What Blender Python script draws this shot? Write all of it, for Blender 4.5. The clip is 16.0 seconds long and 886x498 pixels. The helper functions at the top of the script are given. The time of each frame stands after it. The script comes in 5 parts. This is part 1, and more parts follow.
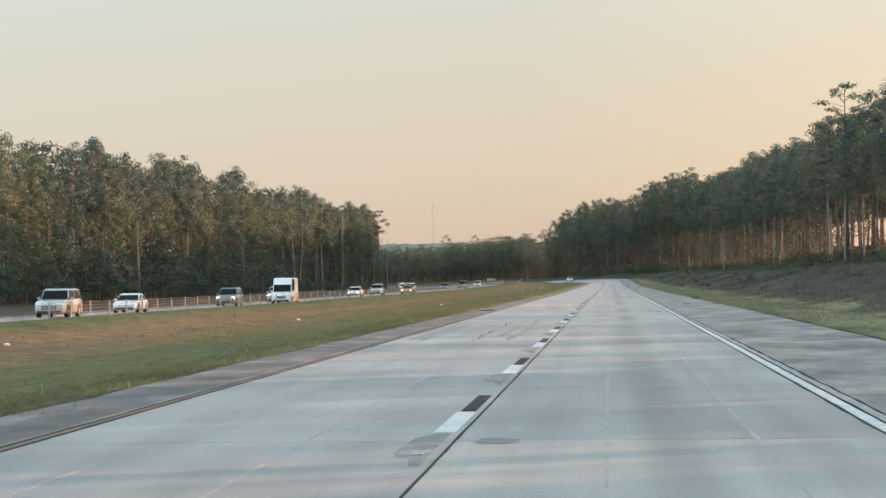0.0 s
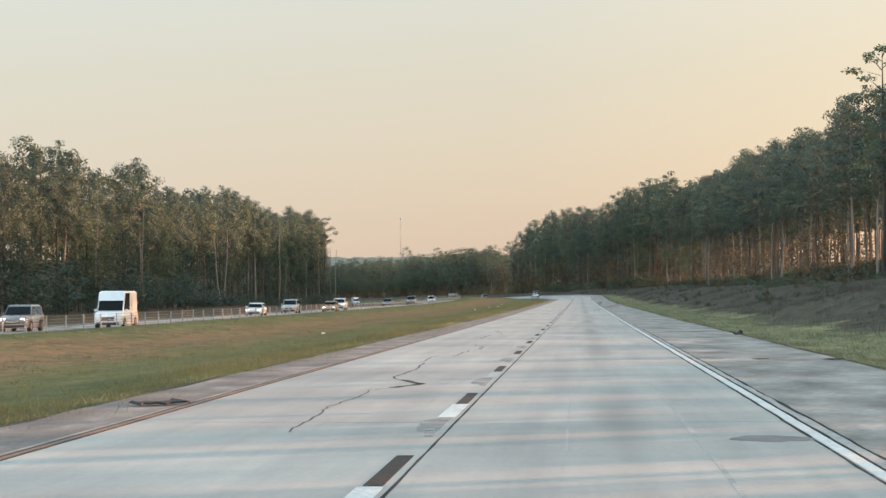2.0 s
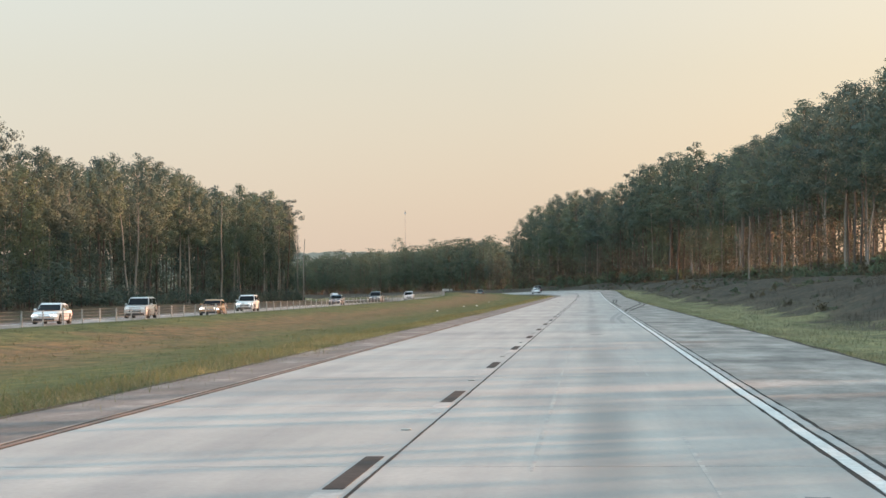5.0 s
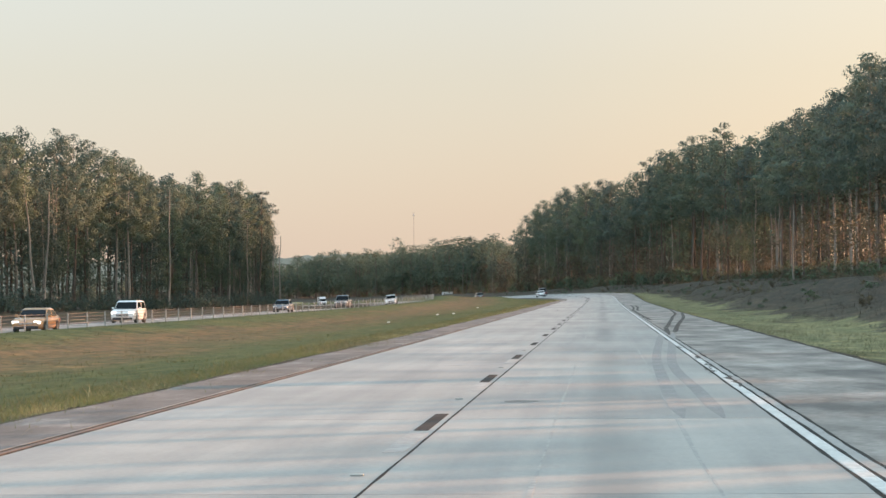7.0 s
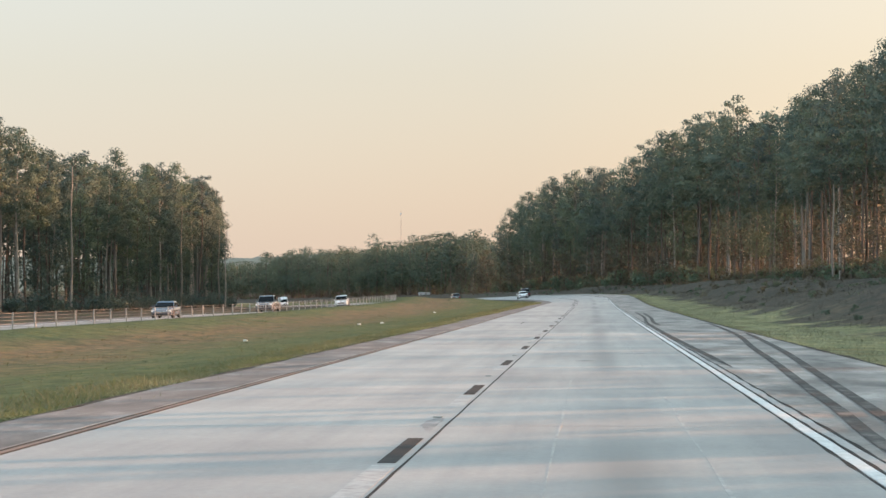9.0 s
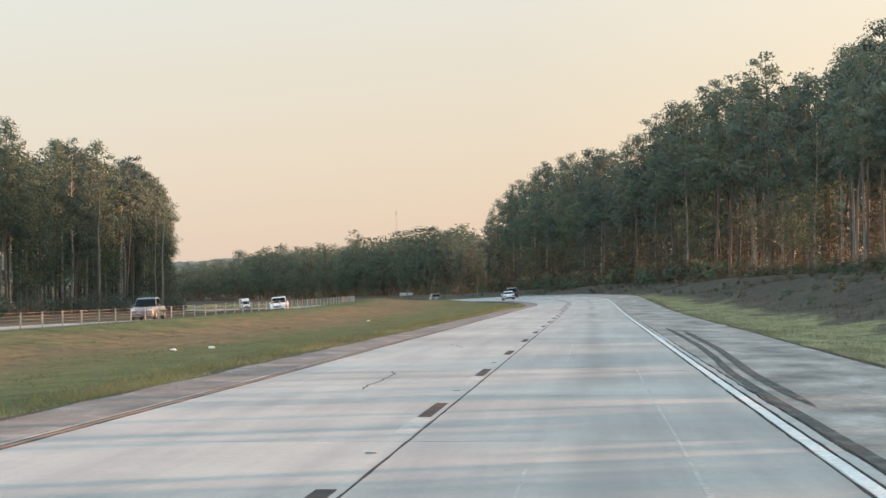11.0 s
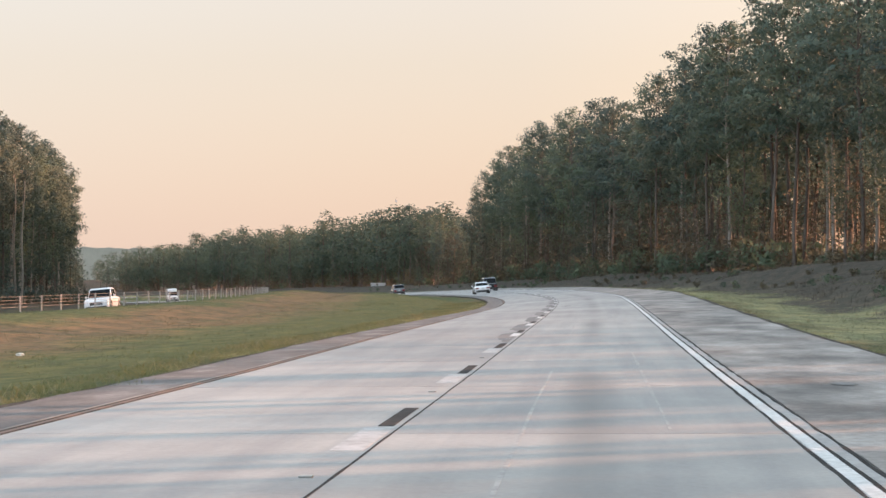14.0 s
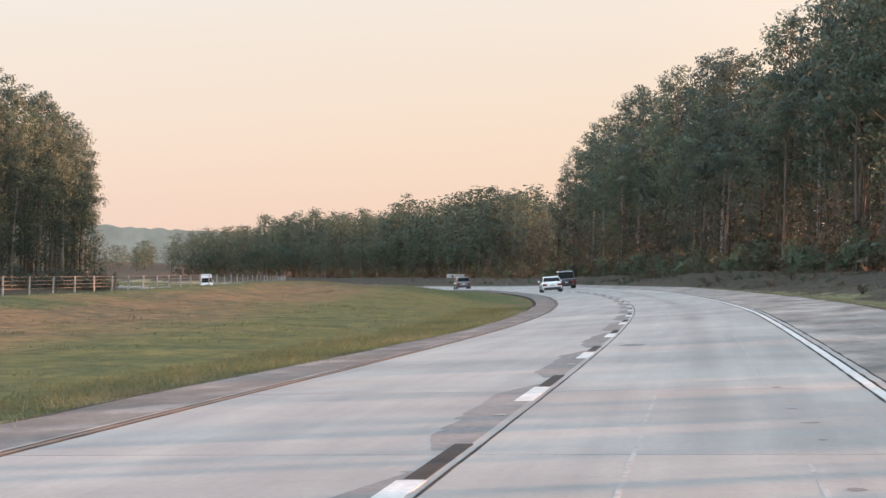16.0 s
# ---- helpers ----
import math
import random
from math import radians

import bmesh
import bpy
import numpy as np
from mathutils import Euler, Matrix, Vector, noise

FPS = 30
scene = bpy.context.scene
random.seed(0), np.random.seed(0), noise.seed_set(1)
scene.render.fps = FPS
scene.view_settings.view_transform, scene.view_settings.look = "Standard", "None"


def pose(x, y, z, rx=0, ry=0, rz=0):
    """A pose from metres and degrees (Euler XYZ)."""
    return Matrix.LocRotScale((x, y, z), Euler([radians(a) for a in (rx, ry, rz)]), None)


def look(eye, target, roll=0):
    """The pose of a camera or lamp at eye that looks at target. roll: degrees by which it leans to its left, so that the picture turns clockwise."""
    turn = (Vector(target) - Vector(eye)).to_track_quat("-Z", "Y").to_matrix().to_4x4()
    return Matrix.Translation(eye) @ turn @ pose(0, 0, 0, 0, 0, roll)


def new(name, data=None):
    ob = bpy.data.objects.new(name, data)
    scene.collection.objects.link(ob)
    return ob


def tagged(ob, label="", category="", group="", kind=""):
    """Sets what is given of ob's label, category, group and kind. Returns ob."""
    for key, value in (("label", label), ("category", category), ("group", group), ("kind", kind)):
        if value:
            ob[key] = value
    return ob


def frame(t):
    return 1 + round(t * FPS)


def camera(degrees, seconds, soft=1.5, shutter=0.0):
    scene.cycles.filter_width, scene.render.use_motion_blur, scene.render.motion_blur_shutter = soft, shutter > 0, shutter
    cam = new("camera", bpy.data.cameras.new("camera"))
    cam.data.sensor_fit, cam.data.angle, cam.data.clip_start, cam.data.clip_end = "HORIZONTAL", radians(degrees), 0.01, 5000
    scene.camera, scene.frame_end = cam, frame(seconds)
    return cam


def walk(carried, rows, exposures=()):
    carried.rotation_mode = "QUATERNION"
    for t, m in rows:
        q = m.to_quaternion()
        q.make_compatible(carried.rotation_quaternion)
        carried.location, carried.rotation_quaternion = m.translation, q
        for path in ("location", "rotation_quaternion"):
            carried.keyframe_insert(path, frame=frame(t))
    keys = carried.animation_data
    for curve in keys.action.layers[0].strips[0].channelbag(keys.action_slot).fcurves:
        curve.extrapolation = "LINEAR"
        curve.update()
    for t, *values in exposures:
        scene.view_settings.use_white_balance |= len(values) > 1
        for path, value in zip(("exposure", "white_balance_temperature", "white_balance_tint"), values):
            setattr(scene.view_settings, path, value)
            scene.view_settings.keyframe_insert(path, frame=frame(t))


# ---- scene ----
cam = camera(22.83, 16.0, soft=1.5)
PATH = [
    (0, (1.310, 1.967, 1.339), (-6.269, 101.669, 2.789), -0.72),
    (0.5, (1.342, 18.287, 1.346), (-6.027, 118.005, 2.775), -0.58),
    (1, (1.354, 35.107, 1.355), (-5.575, 134.853, 2.981), -0.47),
    (1.5, (1.363, 52.264, 1.389), (-5.124, 152.034, 3.311), -0.27),
    (2, (1.382, 69.197, 1.405), (-4.842, 168.981, 3.509), -0.34),
    (2.5, (1.353, 85.529, 1.402), (-4.680, 185.326, 3.443), -0.37),
    (3, (1.333, 101.761, 1.404), (-4.558, 201.570, 3.279), -0.23),
    (3.5, (1.484, 117.583, 1.371), (-4.530, 217.388, 3.096), -0.15),
    (4, (1.465, 134.367, 1.365), (-4.844, 234.155, 2.969), -0.17),
    (4.5, (1.547, 151.227, 1.340), (-4.980, 251.000, 3.011), -0.23),
    (5, (1.652, 167.567, 1.320), (-5.000, 267.328, 3.227), -0.38),
    (7.5, (1.708, 249.977, 1.327), (-5.547, 349.692, 3.375), -0.44),
    (8, (1.603, 266.292, 1.316), (-5.450, 366.023, 3.306), -0.28),
    (8.5, (1.559, 282.621, 1.323), (-5.281, 382.367, 3.332), -0.18),
    (9, (1.539, 298.963, 1.327), (-5.206, 398.714, 3.399), -0.19),
    (11.5, (1.778, 382.156, 1.380), (-4.934, 481.908, 3.472), -0.40),
    (12, (1.827, 398.767, 1.419), (-4.956, 498.517, 3.397), -0.39),
    (12.5, (1.883, 415.616, 1.416), (-5.039, 515.358, 3.337), -0.55),
    (13, (1.833, 432.559, 1.430), (-5.133, 532.297, 3.366), -0.19),
    (13.5, (1.847, 449.589, 1.467), (-5.073, 549.331, 3.363), -0.29),
    (14, (1.873, 466.505, 1.494), (-5.064, 566.250, 3.145), 0.05),
    (14.5, (1.862, 483.714, 1.519), (-5.739, 583.417, 2.786), 0.46),
    (15, (1.892, 500.512, 1.537), (-7.261, 600.087, 2.564), 0.65),
    (15.5, (1.816, 517.102, 1.628), (-8.945, 616.515, 2.728), 0.99),
    (16, (1.705, 534.149, 1.683), (-10.063, 633.446, 2.900), 1.61),
]
walk(cam, [(t, look(eye, target, roll)) for t, eye, target, roll in PATH],
     exposures=[(0.0, -0.15, 6450, 10), (2.0, -0.1, 6500, 9), (4.0, -0.07, 6450, 9), (9.0, -0.02, 6500, 11), (12.5, 0.03, 6650, 14), (14.5, 0.07, 6800, 21), (16.0, 0.1, 6800, 22)])

# ---- the line of the road: arc length s from the start, offset to the right of the lane joint ----
BEND, TIGHT, EASE = 538.85, 0.000848, 85.05     # where the bend begins, its curvature, its easing length
STEP = np.arange(0.0, 1500.0, 1.0)
TURN = np.where(STEP < EASE, TIGHT * STEP**2 / (2 * EASE), TIGHT * (STEP - EASE / 2))
MID = (TURN[1:] + TURN[:-1]) / 2
BEND_X = -np.concatenate([[0], np.cumsum(np.sin(MID))])
BEND_Y = np.concatenate([[0], np.cumsum(np.cos(MID))])
RISE_S = [0, 100, 200, 300, 400, 500, 600, 700, 800, 1000, 1500]
RISE_Z = [0, 0, -0.08, -0.07, -0.01, 0.15, 0.52, 0.68, 0.45, -1.4, -5.0]
BANK_S = [430, 440, 480, 520, 560, 600, 700, 1500]
BANK_E = [0, 0.0037, 0.0037, 0.0158, 0.0458, 0.09, 0.095, 0.03]


def heading(s):
    return np.interp(np.asarray(s, float) - BEND, STEP, TURN)


def road_z(s, off=0.0):
    return np.interp(s, RISE_S, RISE_Z) + np.interp(s, BANK_S, BANK_E) * np.interp(off, [-41, -29, -14, -5.5, 8, 16], [-10, 0, 0, -5.5, 8, 3])


def road_xy(s, off=0.0):
    s = np.asarray(s, float)
    d = np.clip(s - BEND, 0, 1499)
    a = heading(s)
    x = np.interp(d, STEP, BEND_X) + off * np.cos(a)
    y = np.interp(d, STEP, BEND_Y) + np.minimum(s - BEND, 0) + BEND + off * np.sin(a)
    return x, y


def on_road(s, off=0.0, up=0.0):
    x, y = road_xy(s, off)
    return Vector((float(x), float(y), float(road_z(s, off)) + up))


def road_pose(s, off=0.0, up=0.0, turn=0.0):
    """A pose whose y axis runs along the road and whose x axis points to the right of it."""
    a = float(heading(s))
    tilt = math.atan(float(np.interp(s, BANK_S, BANK_E)))
    slope = math.atan(float(road_z(s + 3) - road_z(s)) / 3)
    return Matrix.Translation(on_road(s, off, up)) @ Euler((slope, -tilt, a)).to_matrix().to_4x4() @ Euler((0, 0, radians(turn))).to_matrix().to_4x4()


LINE_S = np.arange(-400.0, 1950.0, 2.0)
LINE_X, LINE_Y = road_xy(LINE_S)
LINE_A = heading(LINE_S)


def to_road(x, y):
    """Arc length and offset of places, for arrays."""
    x, y = np.asarray(x, float), np.asarray(y, float)
    s = np.array(y)
    bent = y > BEND - 5
    if bent.any():
        xb, yb = x[bent], y[bent]
        best = np.empty(len(xb))
        for k in range(0, len(xb), 4000):
            d = (xb[k:k + 4000, None] - LINE_X[None, 400:]) ** 2 + (yb[k:k + 4000, None] - LINE_Y[None, 400:]) ** 2
            best[k:k + 4000] = LINE_S[400:][d.argmin(1)]
        s[bent] = best
    cx, cy = road_xy(s)
    a = heading(s)
    return s, (x - cx) * np.cos(a) + (y - cy) * np.sin(a)


PROFILE_OFF = [-400, -140, -75, -48, -42, -40.9, -28.9, -28.3, -26, -20, -15, -8, -6.0, -4.8, 0, 6.8, 7.6, 11.5, 13.5, 17, 21, 28, 60, 200]
PROFILE_Z = [3.0, 1.0, -0.6, -1.1, -0.95, -0.84, -0.82, -0.38, -0.4, -0.95, -0.95, -0.5, -0.16, -0.1, -0.25, -0.1, -0.14, -0.2, 0.15, 1.1, 1.8, 2.1, 3.0, 9.0]


def ground_z(s, off):
    s, off = np.asarray(s, float), np.asarray(off, float)
    z = np.interp(off, PROFILE_OFF, PROFILE_Z) + road_z(s, off)
    z = z + np.interp(s, [590, 700], [0, 1]) * np.interp(off, [-29, -24, -14, -7], [0, 0.85, 0.85, 0])
    far = np.clip((off - 12) / 6, 0, 1)
    return z + far * (0.35 * np.sin(s / 19.0 + off * 0.23) + 0.25 * np.sin(s / 7.3 + 1.3 + off * 0.31))


# ---- light ----
SUN_TURN, SUN_UP = 62.0, 7.5      # degrees to the right of the straight road, degrees above the horizon
world = bpy.data.worlds.new("evening_sky")
scene.world = world
world.use_nodes = True
wn, wl = world.node_tree.nodes, world.node_tree.links
sky = wn.new("ShaderNodeTexSky")
sky.sky_type = "NISHITA"
sky.sun_disc = False
sky.sun_elevation, sky.sun_rotation = radians(SUN_UP), radians(SUN_TURN)
sky.altitude, sky.air_density, sky.dust_density, sky.ozone_density = 60, 1.0, 3.0, 2.0
# evening haze over the sky: peach at the horizon, pale blue overhead, warmer towards the sun
way = wn.new("ShaderNodeTexCoord").outputs["Generated"]
parts = wn.new("ShaderNodeSeparateXYZ")
wl.new(way, parts.inputs[0])
haze = wn.new("ShaderNodeValToRGB")
for k, (p, c) in enumerate([(0.0, (0.74, 0.545, 0.425)), (0.10, (0.67, 0.575, 0.465)), (0.3, (0.68, 0.77, 0.77)), (1.0, (0.53, 0.72, 0.84))]):
    e = haze.color_ramp.elements[k] if k < 2 else haze.color_ramp.elements.new(p)
    e.position, e.color = p, (*c, 1)
wl.new(parts.outputs[2], haze.inputs[0])
toward = wn.new("ShaderNodeVectorMath")
toward.operation = "DOT_PRODUCT"
toward.inputs[1].default_value = (math.sin(radians(SUN_TURN)), math.cos(radians(SUN_TURN)), 0.14)
wl.new(way, toward.inputs[0])
glow = wn.new("ShaderNodeValToRGB")
for k, (p, c) in enumerate([(0.0, (2.15, 2.28, 2.4)), (0.15, (1.03, 1.13, 1.2)), (0.45, (0.98, 1.0, 1.0)), (0.75, (1.25, 1.08, 0.85)), (1.0, (2.2, 1.7, 1.1))]):
    e = glow.color_ramp.elements[k] if k < 2 else glow.color_ramp.elements.new(p)
    e.position, e.color = p, (*c, 1)
wl.new(toward.outputs["Value"], glow.inputs[0])
warm = wn.new("ShaderNodeMix")
warm.data_type, warm.blend_type = "RGBA", "MULTIPLY"
warm.inputs[0].default_value = 1.0
wl.new(haze.outputs[0], warm.inputs[6])
wl.new(glow.outputs[0], warm.inputs[7])
thin = wn.new("ShaderNodeMix")
thin.data_type, thin.blend_type = "RGBA", "ADD"
thin.inputs[0].default_value = 0.08
wl.new(warm.outputs[2], thin.inputs[6])
wl.new(sky.outputs[0], thin.inputs[7])
wl.new(thin.outputs[2], wn["Background"].inputs[0])
wn["Background"].inputs[1].default_value = 1.0
sun = new("sun", bpy.data.lights.new("sun", "SUN"))
sun.data.energy, sun.data.angle, sun.data.color = 14.5, radians(0.5), (1.0, 0.50, 0.29)
sun_way = Vector((math.sin(radians(SUN_TURN)) * math.cos(radians(SUN_UP)), math.cos(radians(SUN_TURN)) * math.cos(radians(SUN_UP)), math.sin(radians(SUN_UP))))
sun.matrix_world = look(sun_way * 200, (0, 0, 0))


# ---- materials ----
def shader(name, rough=0.8, metal=0.0):
    m = bpy.data.materials.new(name)
    m.use_nodes = True
    b = m.node_tree.nodes["Principled BSDF"]
    b.inputs["Roughness"].default_value = rough
    b.inputs["Metallic"].default_value = metal
    if rough >= 0.9:
        b.inputs["Specular IOR Level"].default_value = 0.12
    return m, m.node_tree.nodes, m.node_tree.links, b


def ramp(nodes, stops):
    r = nodes.new("ShaderNodeValToRGB")
    e = r.color_ramp.elements
    while len(e) < len(stops):
        e.new(0.5)
    for k, (p, c) in enumerate(stops):
        e[k].position, e[k].color = p, (*c, 1)
    return r


def noise_node(nodes, links, coord, scale, detail=4.0, rough=0.55, stretch=None):
    n = nodes.new("ShaderNodeTexNoise")
    n.inputs["Scale"].default_value, n.inputs["Detail"].default_value, n.inputs["Roughness"].default_value = scale, detail, rough
    if stretch:
        mp = nodes.new("ShaderNodeMapping")
        mp.inputs["Scale"].default_value = stretch
        links.new(coord, mp.inputs[0])
        coord = mp.outputs[0]
    links.new(coord, n.inputs["Vector"])
    return n


def mix(nodes, links, a, b, fac, how="MIX"):
    n = nodes.new("ShaderNodeMix")
    n.data_type, n.blend_type = "RGBA", how
    for value, socket in ((fac, n.inputs[0]), (a, n.inputs[6]), (b, n.inputs[7])):
        if isinstance(value, (int, float)):
            socket.default_value = value
        elif isinstance(value, tuple):
            socket.default_value = (*value, 1)
        else:
            links.new(value, socket)
    return n.outputs[2]


def place(nodes):
    return nodes.new("ShaderNodeNewGeometry").outputs["Position"]


def bump(nodes, links, b, height, strength, dist):
    n = nodes.new("ShaderNodeBump")
    n.inputs["Strength"].default_value, n.inputs["Distance"].default_value = strength, dist
    links.new(height, n.inputs["Height"])
    links.new(n.outputs[0], b.inputs["Normal"])


def rough_matter(name, stops, big=0.3, small=8.0, rough=0.85, relief=0.3, depth=0.02, stretch=None, vary=0.0):
    """Uneven matter: colours over broad patches, a fine grain over them, and relief."""
    m, n, l, b = shader(name, rough)
    p = place(n)
    broad = noise_node(n, l, p, big, 5, 0.6, stretch)
    fine = noise_node(n, l, p, small, 6, 0.65)
    r = ramp(n, stops)
    l.new(broad.outputs[0], r.inputs[0])
    g = ramp(n, [(0.3, (0.72, 0.72, 0.72)), (0.7, (1.25, 1.25, 1.25))])
    l.new(fine.outputs[0], g.inputs[0])
    c = mix(n, l, r.outputs[0], g.outputs[0], 1.0, "MULTIPLY")
    if vary:
        o = n.new("ShaderNodeObjectInfo")
        v = ramp(n, [(0, (1 - vary,) * 3), (1, (1 + vary,) * 3)])
        l.new(o.outputs["Random"], v.inputs[0])
        c = mix(n, l, c, v.outputs[0], 1.0, "MULTIPLY")
    l.new(c, b.inputs["Base Color"])
    bump(n, l, b, fine.outputs[0], relief, depth)
    return m


def concrete(name):
    """Worn lane concrete: wheel tracks and an oil stain run along it (x across the lane), blotches and grain over it."""
    m, n, l, b = shader(name, 0.62)
    p = place(n)
    o = n.new("ShaderNodeTexCoord").outputs["Object"]
    base = ramp(n, [(0.32, (0.24, 0.236, 0.228)), (0.5, (0.297, 0.29, 0.279)), (0.68, (0.36, 0.35, 0.333))])
    l.new(noise_node(n, l, p, 0.18, 6, 0.62).outputs[0], base.inputs[0])
    streak = noise_node(n, l, p, 1.0, 5, 0.6, (1.6, 0.07, 1.0))
    sr = ramp(n, [(0.36, (0.84, 0.845, 0.86)), (0.62, (1.06, 1.06, 1.05))])
    l.new(streak.outputs[0], sr.inputs[0])
    c = mix(n, l, base.outputs[0], sr.outputs[0], 1.0, "MULTIPLY")
    fine = noise_node(n, l, p, 14.0, 6, 0.7)
    fr = ramp(n, [(0.3, (0.88, 0.88, 0.88)), (0.7, (1.1, 1.1, 1.1))])
    l.new(fine.outputs[0], fr.inputs[0])
    c = mix(n, l, c, fr.outputs[0], 1.0, "MULTIPLY")
    sep = n.new("ShaderNodeSeparateXYZ")
    l.new(o, sep.inputs[0])
    oil = ramp(n, [(0.0, (0, 0, 0)), (0.36, (0, 0, 0)), (0.5, (1, 1, 1)), (0.64, (0, 0, 0))])
    oil.color_ramp.interpolation = "EASE"
    half = n.new("ShaderNodeMath")
    half.operation = "DIVIDE"
    half.inputs[1].default_value = 3.6
    l.new(sep.outputs[0], half.inputs[0])
    l.new(half.outputs[0], oil.inputs[0])
    patchy = noise_node(n, l, p, 0.05, 3, 0.5, (0.3, 1.0, 1.0))
    pr = ramp(n, [(0.42, (0.15, 0.15, 0.15)), (0.6, (0.8, 0.8, 0.8))])
    l.new(patchy.outputs[0], pr.inputs[0])
    f = mix(n, l, oil.outputs[0], pr.outputs[0], 1.0, "MULTIPLY")
    c = mix(n, l, c, (0.155, 0.155, 0.152), f)
    inf = n.new("ShaderNodeObjectInfo")
    v = ramp(n, [(0, (0.90, 0.905, 0.91)), (1, (1.09, 1.085, 1.07))])
    l.new(inf.outputs["Random"], v.inputs[0])
    c = mix(n, l, c, v.outputs[0], 1.0, "MULTIPLY")
    l.new(c, b.inputs["Base Color"])
    bump(n, l, b, fine.outputs[0], 0.25, 0.01)
    return m


def foliage(name, stops, vary=0.25, through_share=0.28):
    m, n, l, b = shader(name, 0.75)
    b.inputs["Specular IOR Level"].default_value = 0.15
    g = n.new("ShaderNodeNewGeometry")
    r = ramp(n, stops)
    l.new(g.outputs["Random Per Island"], r.inputs[0])
    o = n.new("ShaderNodeObjectInfo")
    v = ramp(n, [(0, (1 - vary, 1 - vary, 1 - vary * 0.6)), (0.5, (1, 1, 1)), (1, (1 + vary, 1 + vary * 0.8, 1 - vary * 0.4))])
    l.new(o.outputs["Random"], v.inputs[0])
    broad = noise_node(n, l, g.outputs["Position"], 0.12, 3, 0.5)
    br = ramp(n, [(0.35, (0.78, 0.82, 0.85)), (0.65, (1.22, 1.18, 1.08))])
    l.new(broad.outputs[0], br.inputs[0])
    c = mix(n, l, r.outputs[0], v.outputs[0], 1.0, "MULTIPLY")
    c = mix(n, l, c, br.outputs[0], 1.0, "MULTIPLY")
    l.new(c, b.inputs["Base Color"])
    thru = n.new("ShaderNodeBsdfTranslucent")
    l.new(c, thru.inputs[0])
    both = n.new("ShaderNodeMixShader")
    both.inputs[0].default_value = through_share
    l.new(b.outputs[0], both.inputs[1])
    l.new(thru.outputs[0], both.inputs[2])
    l.new(both.outputs[0], n["Material Output"].inputs[0])
    return m


def ground_matter():
    """Roadside earth under grass: green near the pavements, dry orange in the median ditch, brown litter under the trees; u is the offset from the road."""
    m, n, l, b = shader("roadside_ground", 0.95)
    p = place(n)
    uv = n.new("ShaderNodeUVMap")
    sep = n.new("ShaderNodeSeparateXYZ")
    l.new(uv.outputs[0], sep.inputs[0])
    wob = noise_node(n, l, p, 0.22, 5, 0.6, (1.0, 0.35, 1.0))
    add = n.new("ShaderNodeMath")
    add.operation = "MULTIPLY_ADD"
    l.new(wob.outputs[0], add.inputs[0])
    add.inputs[1].default_value, add.inputs[2].default_value = 0.16, -0.08
    tot = n.new("ShaderNodeMath")
    l.new(sep.outputs[0], tot.inputs[0])
    l.new(add.outputs[0], tot.inputs[1])

    def at(off):
        return 0.5 + off / 80.0

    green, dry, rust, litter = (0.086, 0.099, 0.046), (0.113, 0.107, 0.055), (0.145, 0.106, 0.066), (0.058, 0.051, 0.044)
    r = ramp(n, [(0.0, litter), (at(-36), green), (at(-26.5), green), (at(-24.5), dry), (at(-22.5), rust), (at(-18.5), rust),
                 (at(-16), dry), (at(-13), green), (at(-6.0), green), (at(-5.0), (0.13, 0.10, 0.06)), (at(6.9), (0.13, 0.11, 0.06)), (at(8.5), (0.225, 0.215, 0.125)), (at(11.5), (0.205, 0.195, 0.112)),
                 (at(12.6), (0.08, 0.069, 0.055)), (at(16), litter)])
    l.new(tot.outputs[0], r.inputs[0])
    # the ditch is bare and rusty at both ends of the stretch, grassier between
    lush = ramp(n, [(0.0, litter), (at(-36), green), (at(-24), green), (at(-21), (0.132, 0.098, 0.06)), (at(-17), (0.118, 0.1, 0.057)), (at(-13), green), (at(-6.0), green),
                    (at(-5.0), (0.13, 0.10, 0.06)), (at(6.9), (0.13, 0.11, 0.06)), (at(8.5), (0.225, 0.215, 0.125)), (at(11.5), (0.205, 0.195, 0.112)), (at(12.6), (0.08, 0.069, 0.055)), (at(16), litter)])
    l.new(tot.outputs[0], lush.inputs[0])
    run = n.new("ShaderNodeMath")
    run.operation = "DIVIDE"
    run.inputs[1].default_value = 10.0
    l.new(sep.outputs[1], run.inputs[0])
    bare = ramp(n, [(0.14, (1, 1, 1)), (0.22, (0.15, 0.15, 0.15)), (0.46, (0.2, 0.2, 0.2)), (0.54, (1, 1, 1))])
    l.new(run.outputs[0], bare.inputs[0])
    cover = mix(n, l, lush.outputs[0], r.outputs[0], bare.outputs[0])
    fine = noise_node(n, l, p, 2.6, 7, 0.7)
    fr = ramp(n, [(0.3, (0.55, 0.6, 0.55)), (0.7, (1.45, 1.4, 1.3))])
    l.new(fine.outputs[0], fr.inputs[0])
    c = mix(n, l, cover, fr.outputs[0], 1.0, "MULTIPLY")
    tufts = noise_node(n, l, p, 1.1, 7, 0.66, (1.0, 0.45, 1.0))
    tr = ramp(n, [(0.32, (0.55, 0.68, 0.66)), (0.5, (1.0, 1.0, 1.0)), (0.68, (1.55, 1.34, 1.2))])
    l.new(tufts.outputs[0], tr.inputs[0])
    c = mix(n, l, c, tr.outputs[0], 1.0, "MULTIPLY")
    l.new(c, b.inputs["Base Color"])
    bump(n, l, b, fine.outputs[0], 0.8, 0.09)
    return m


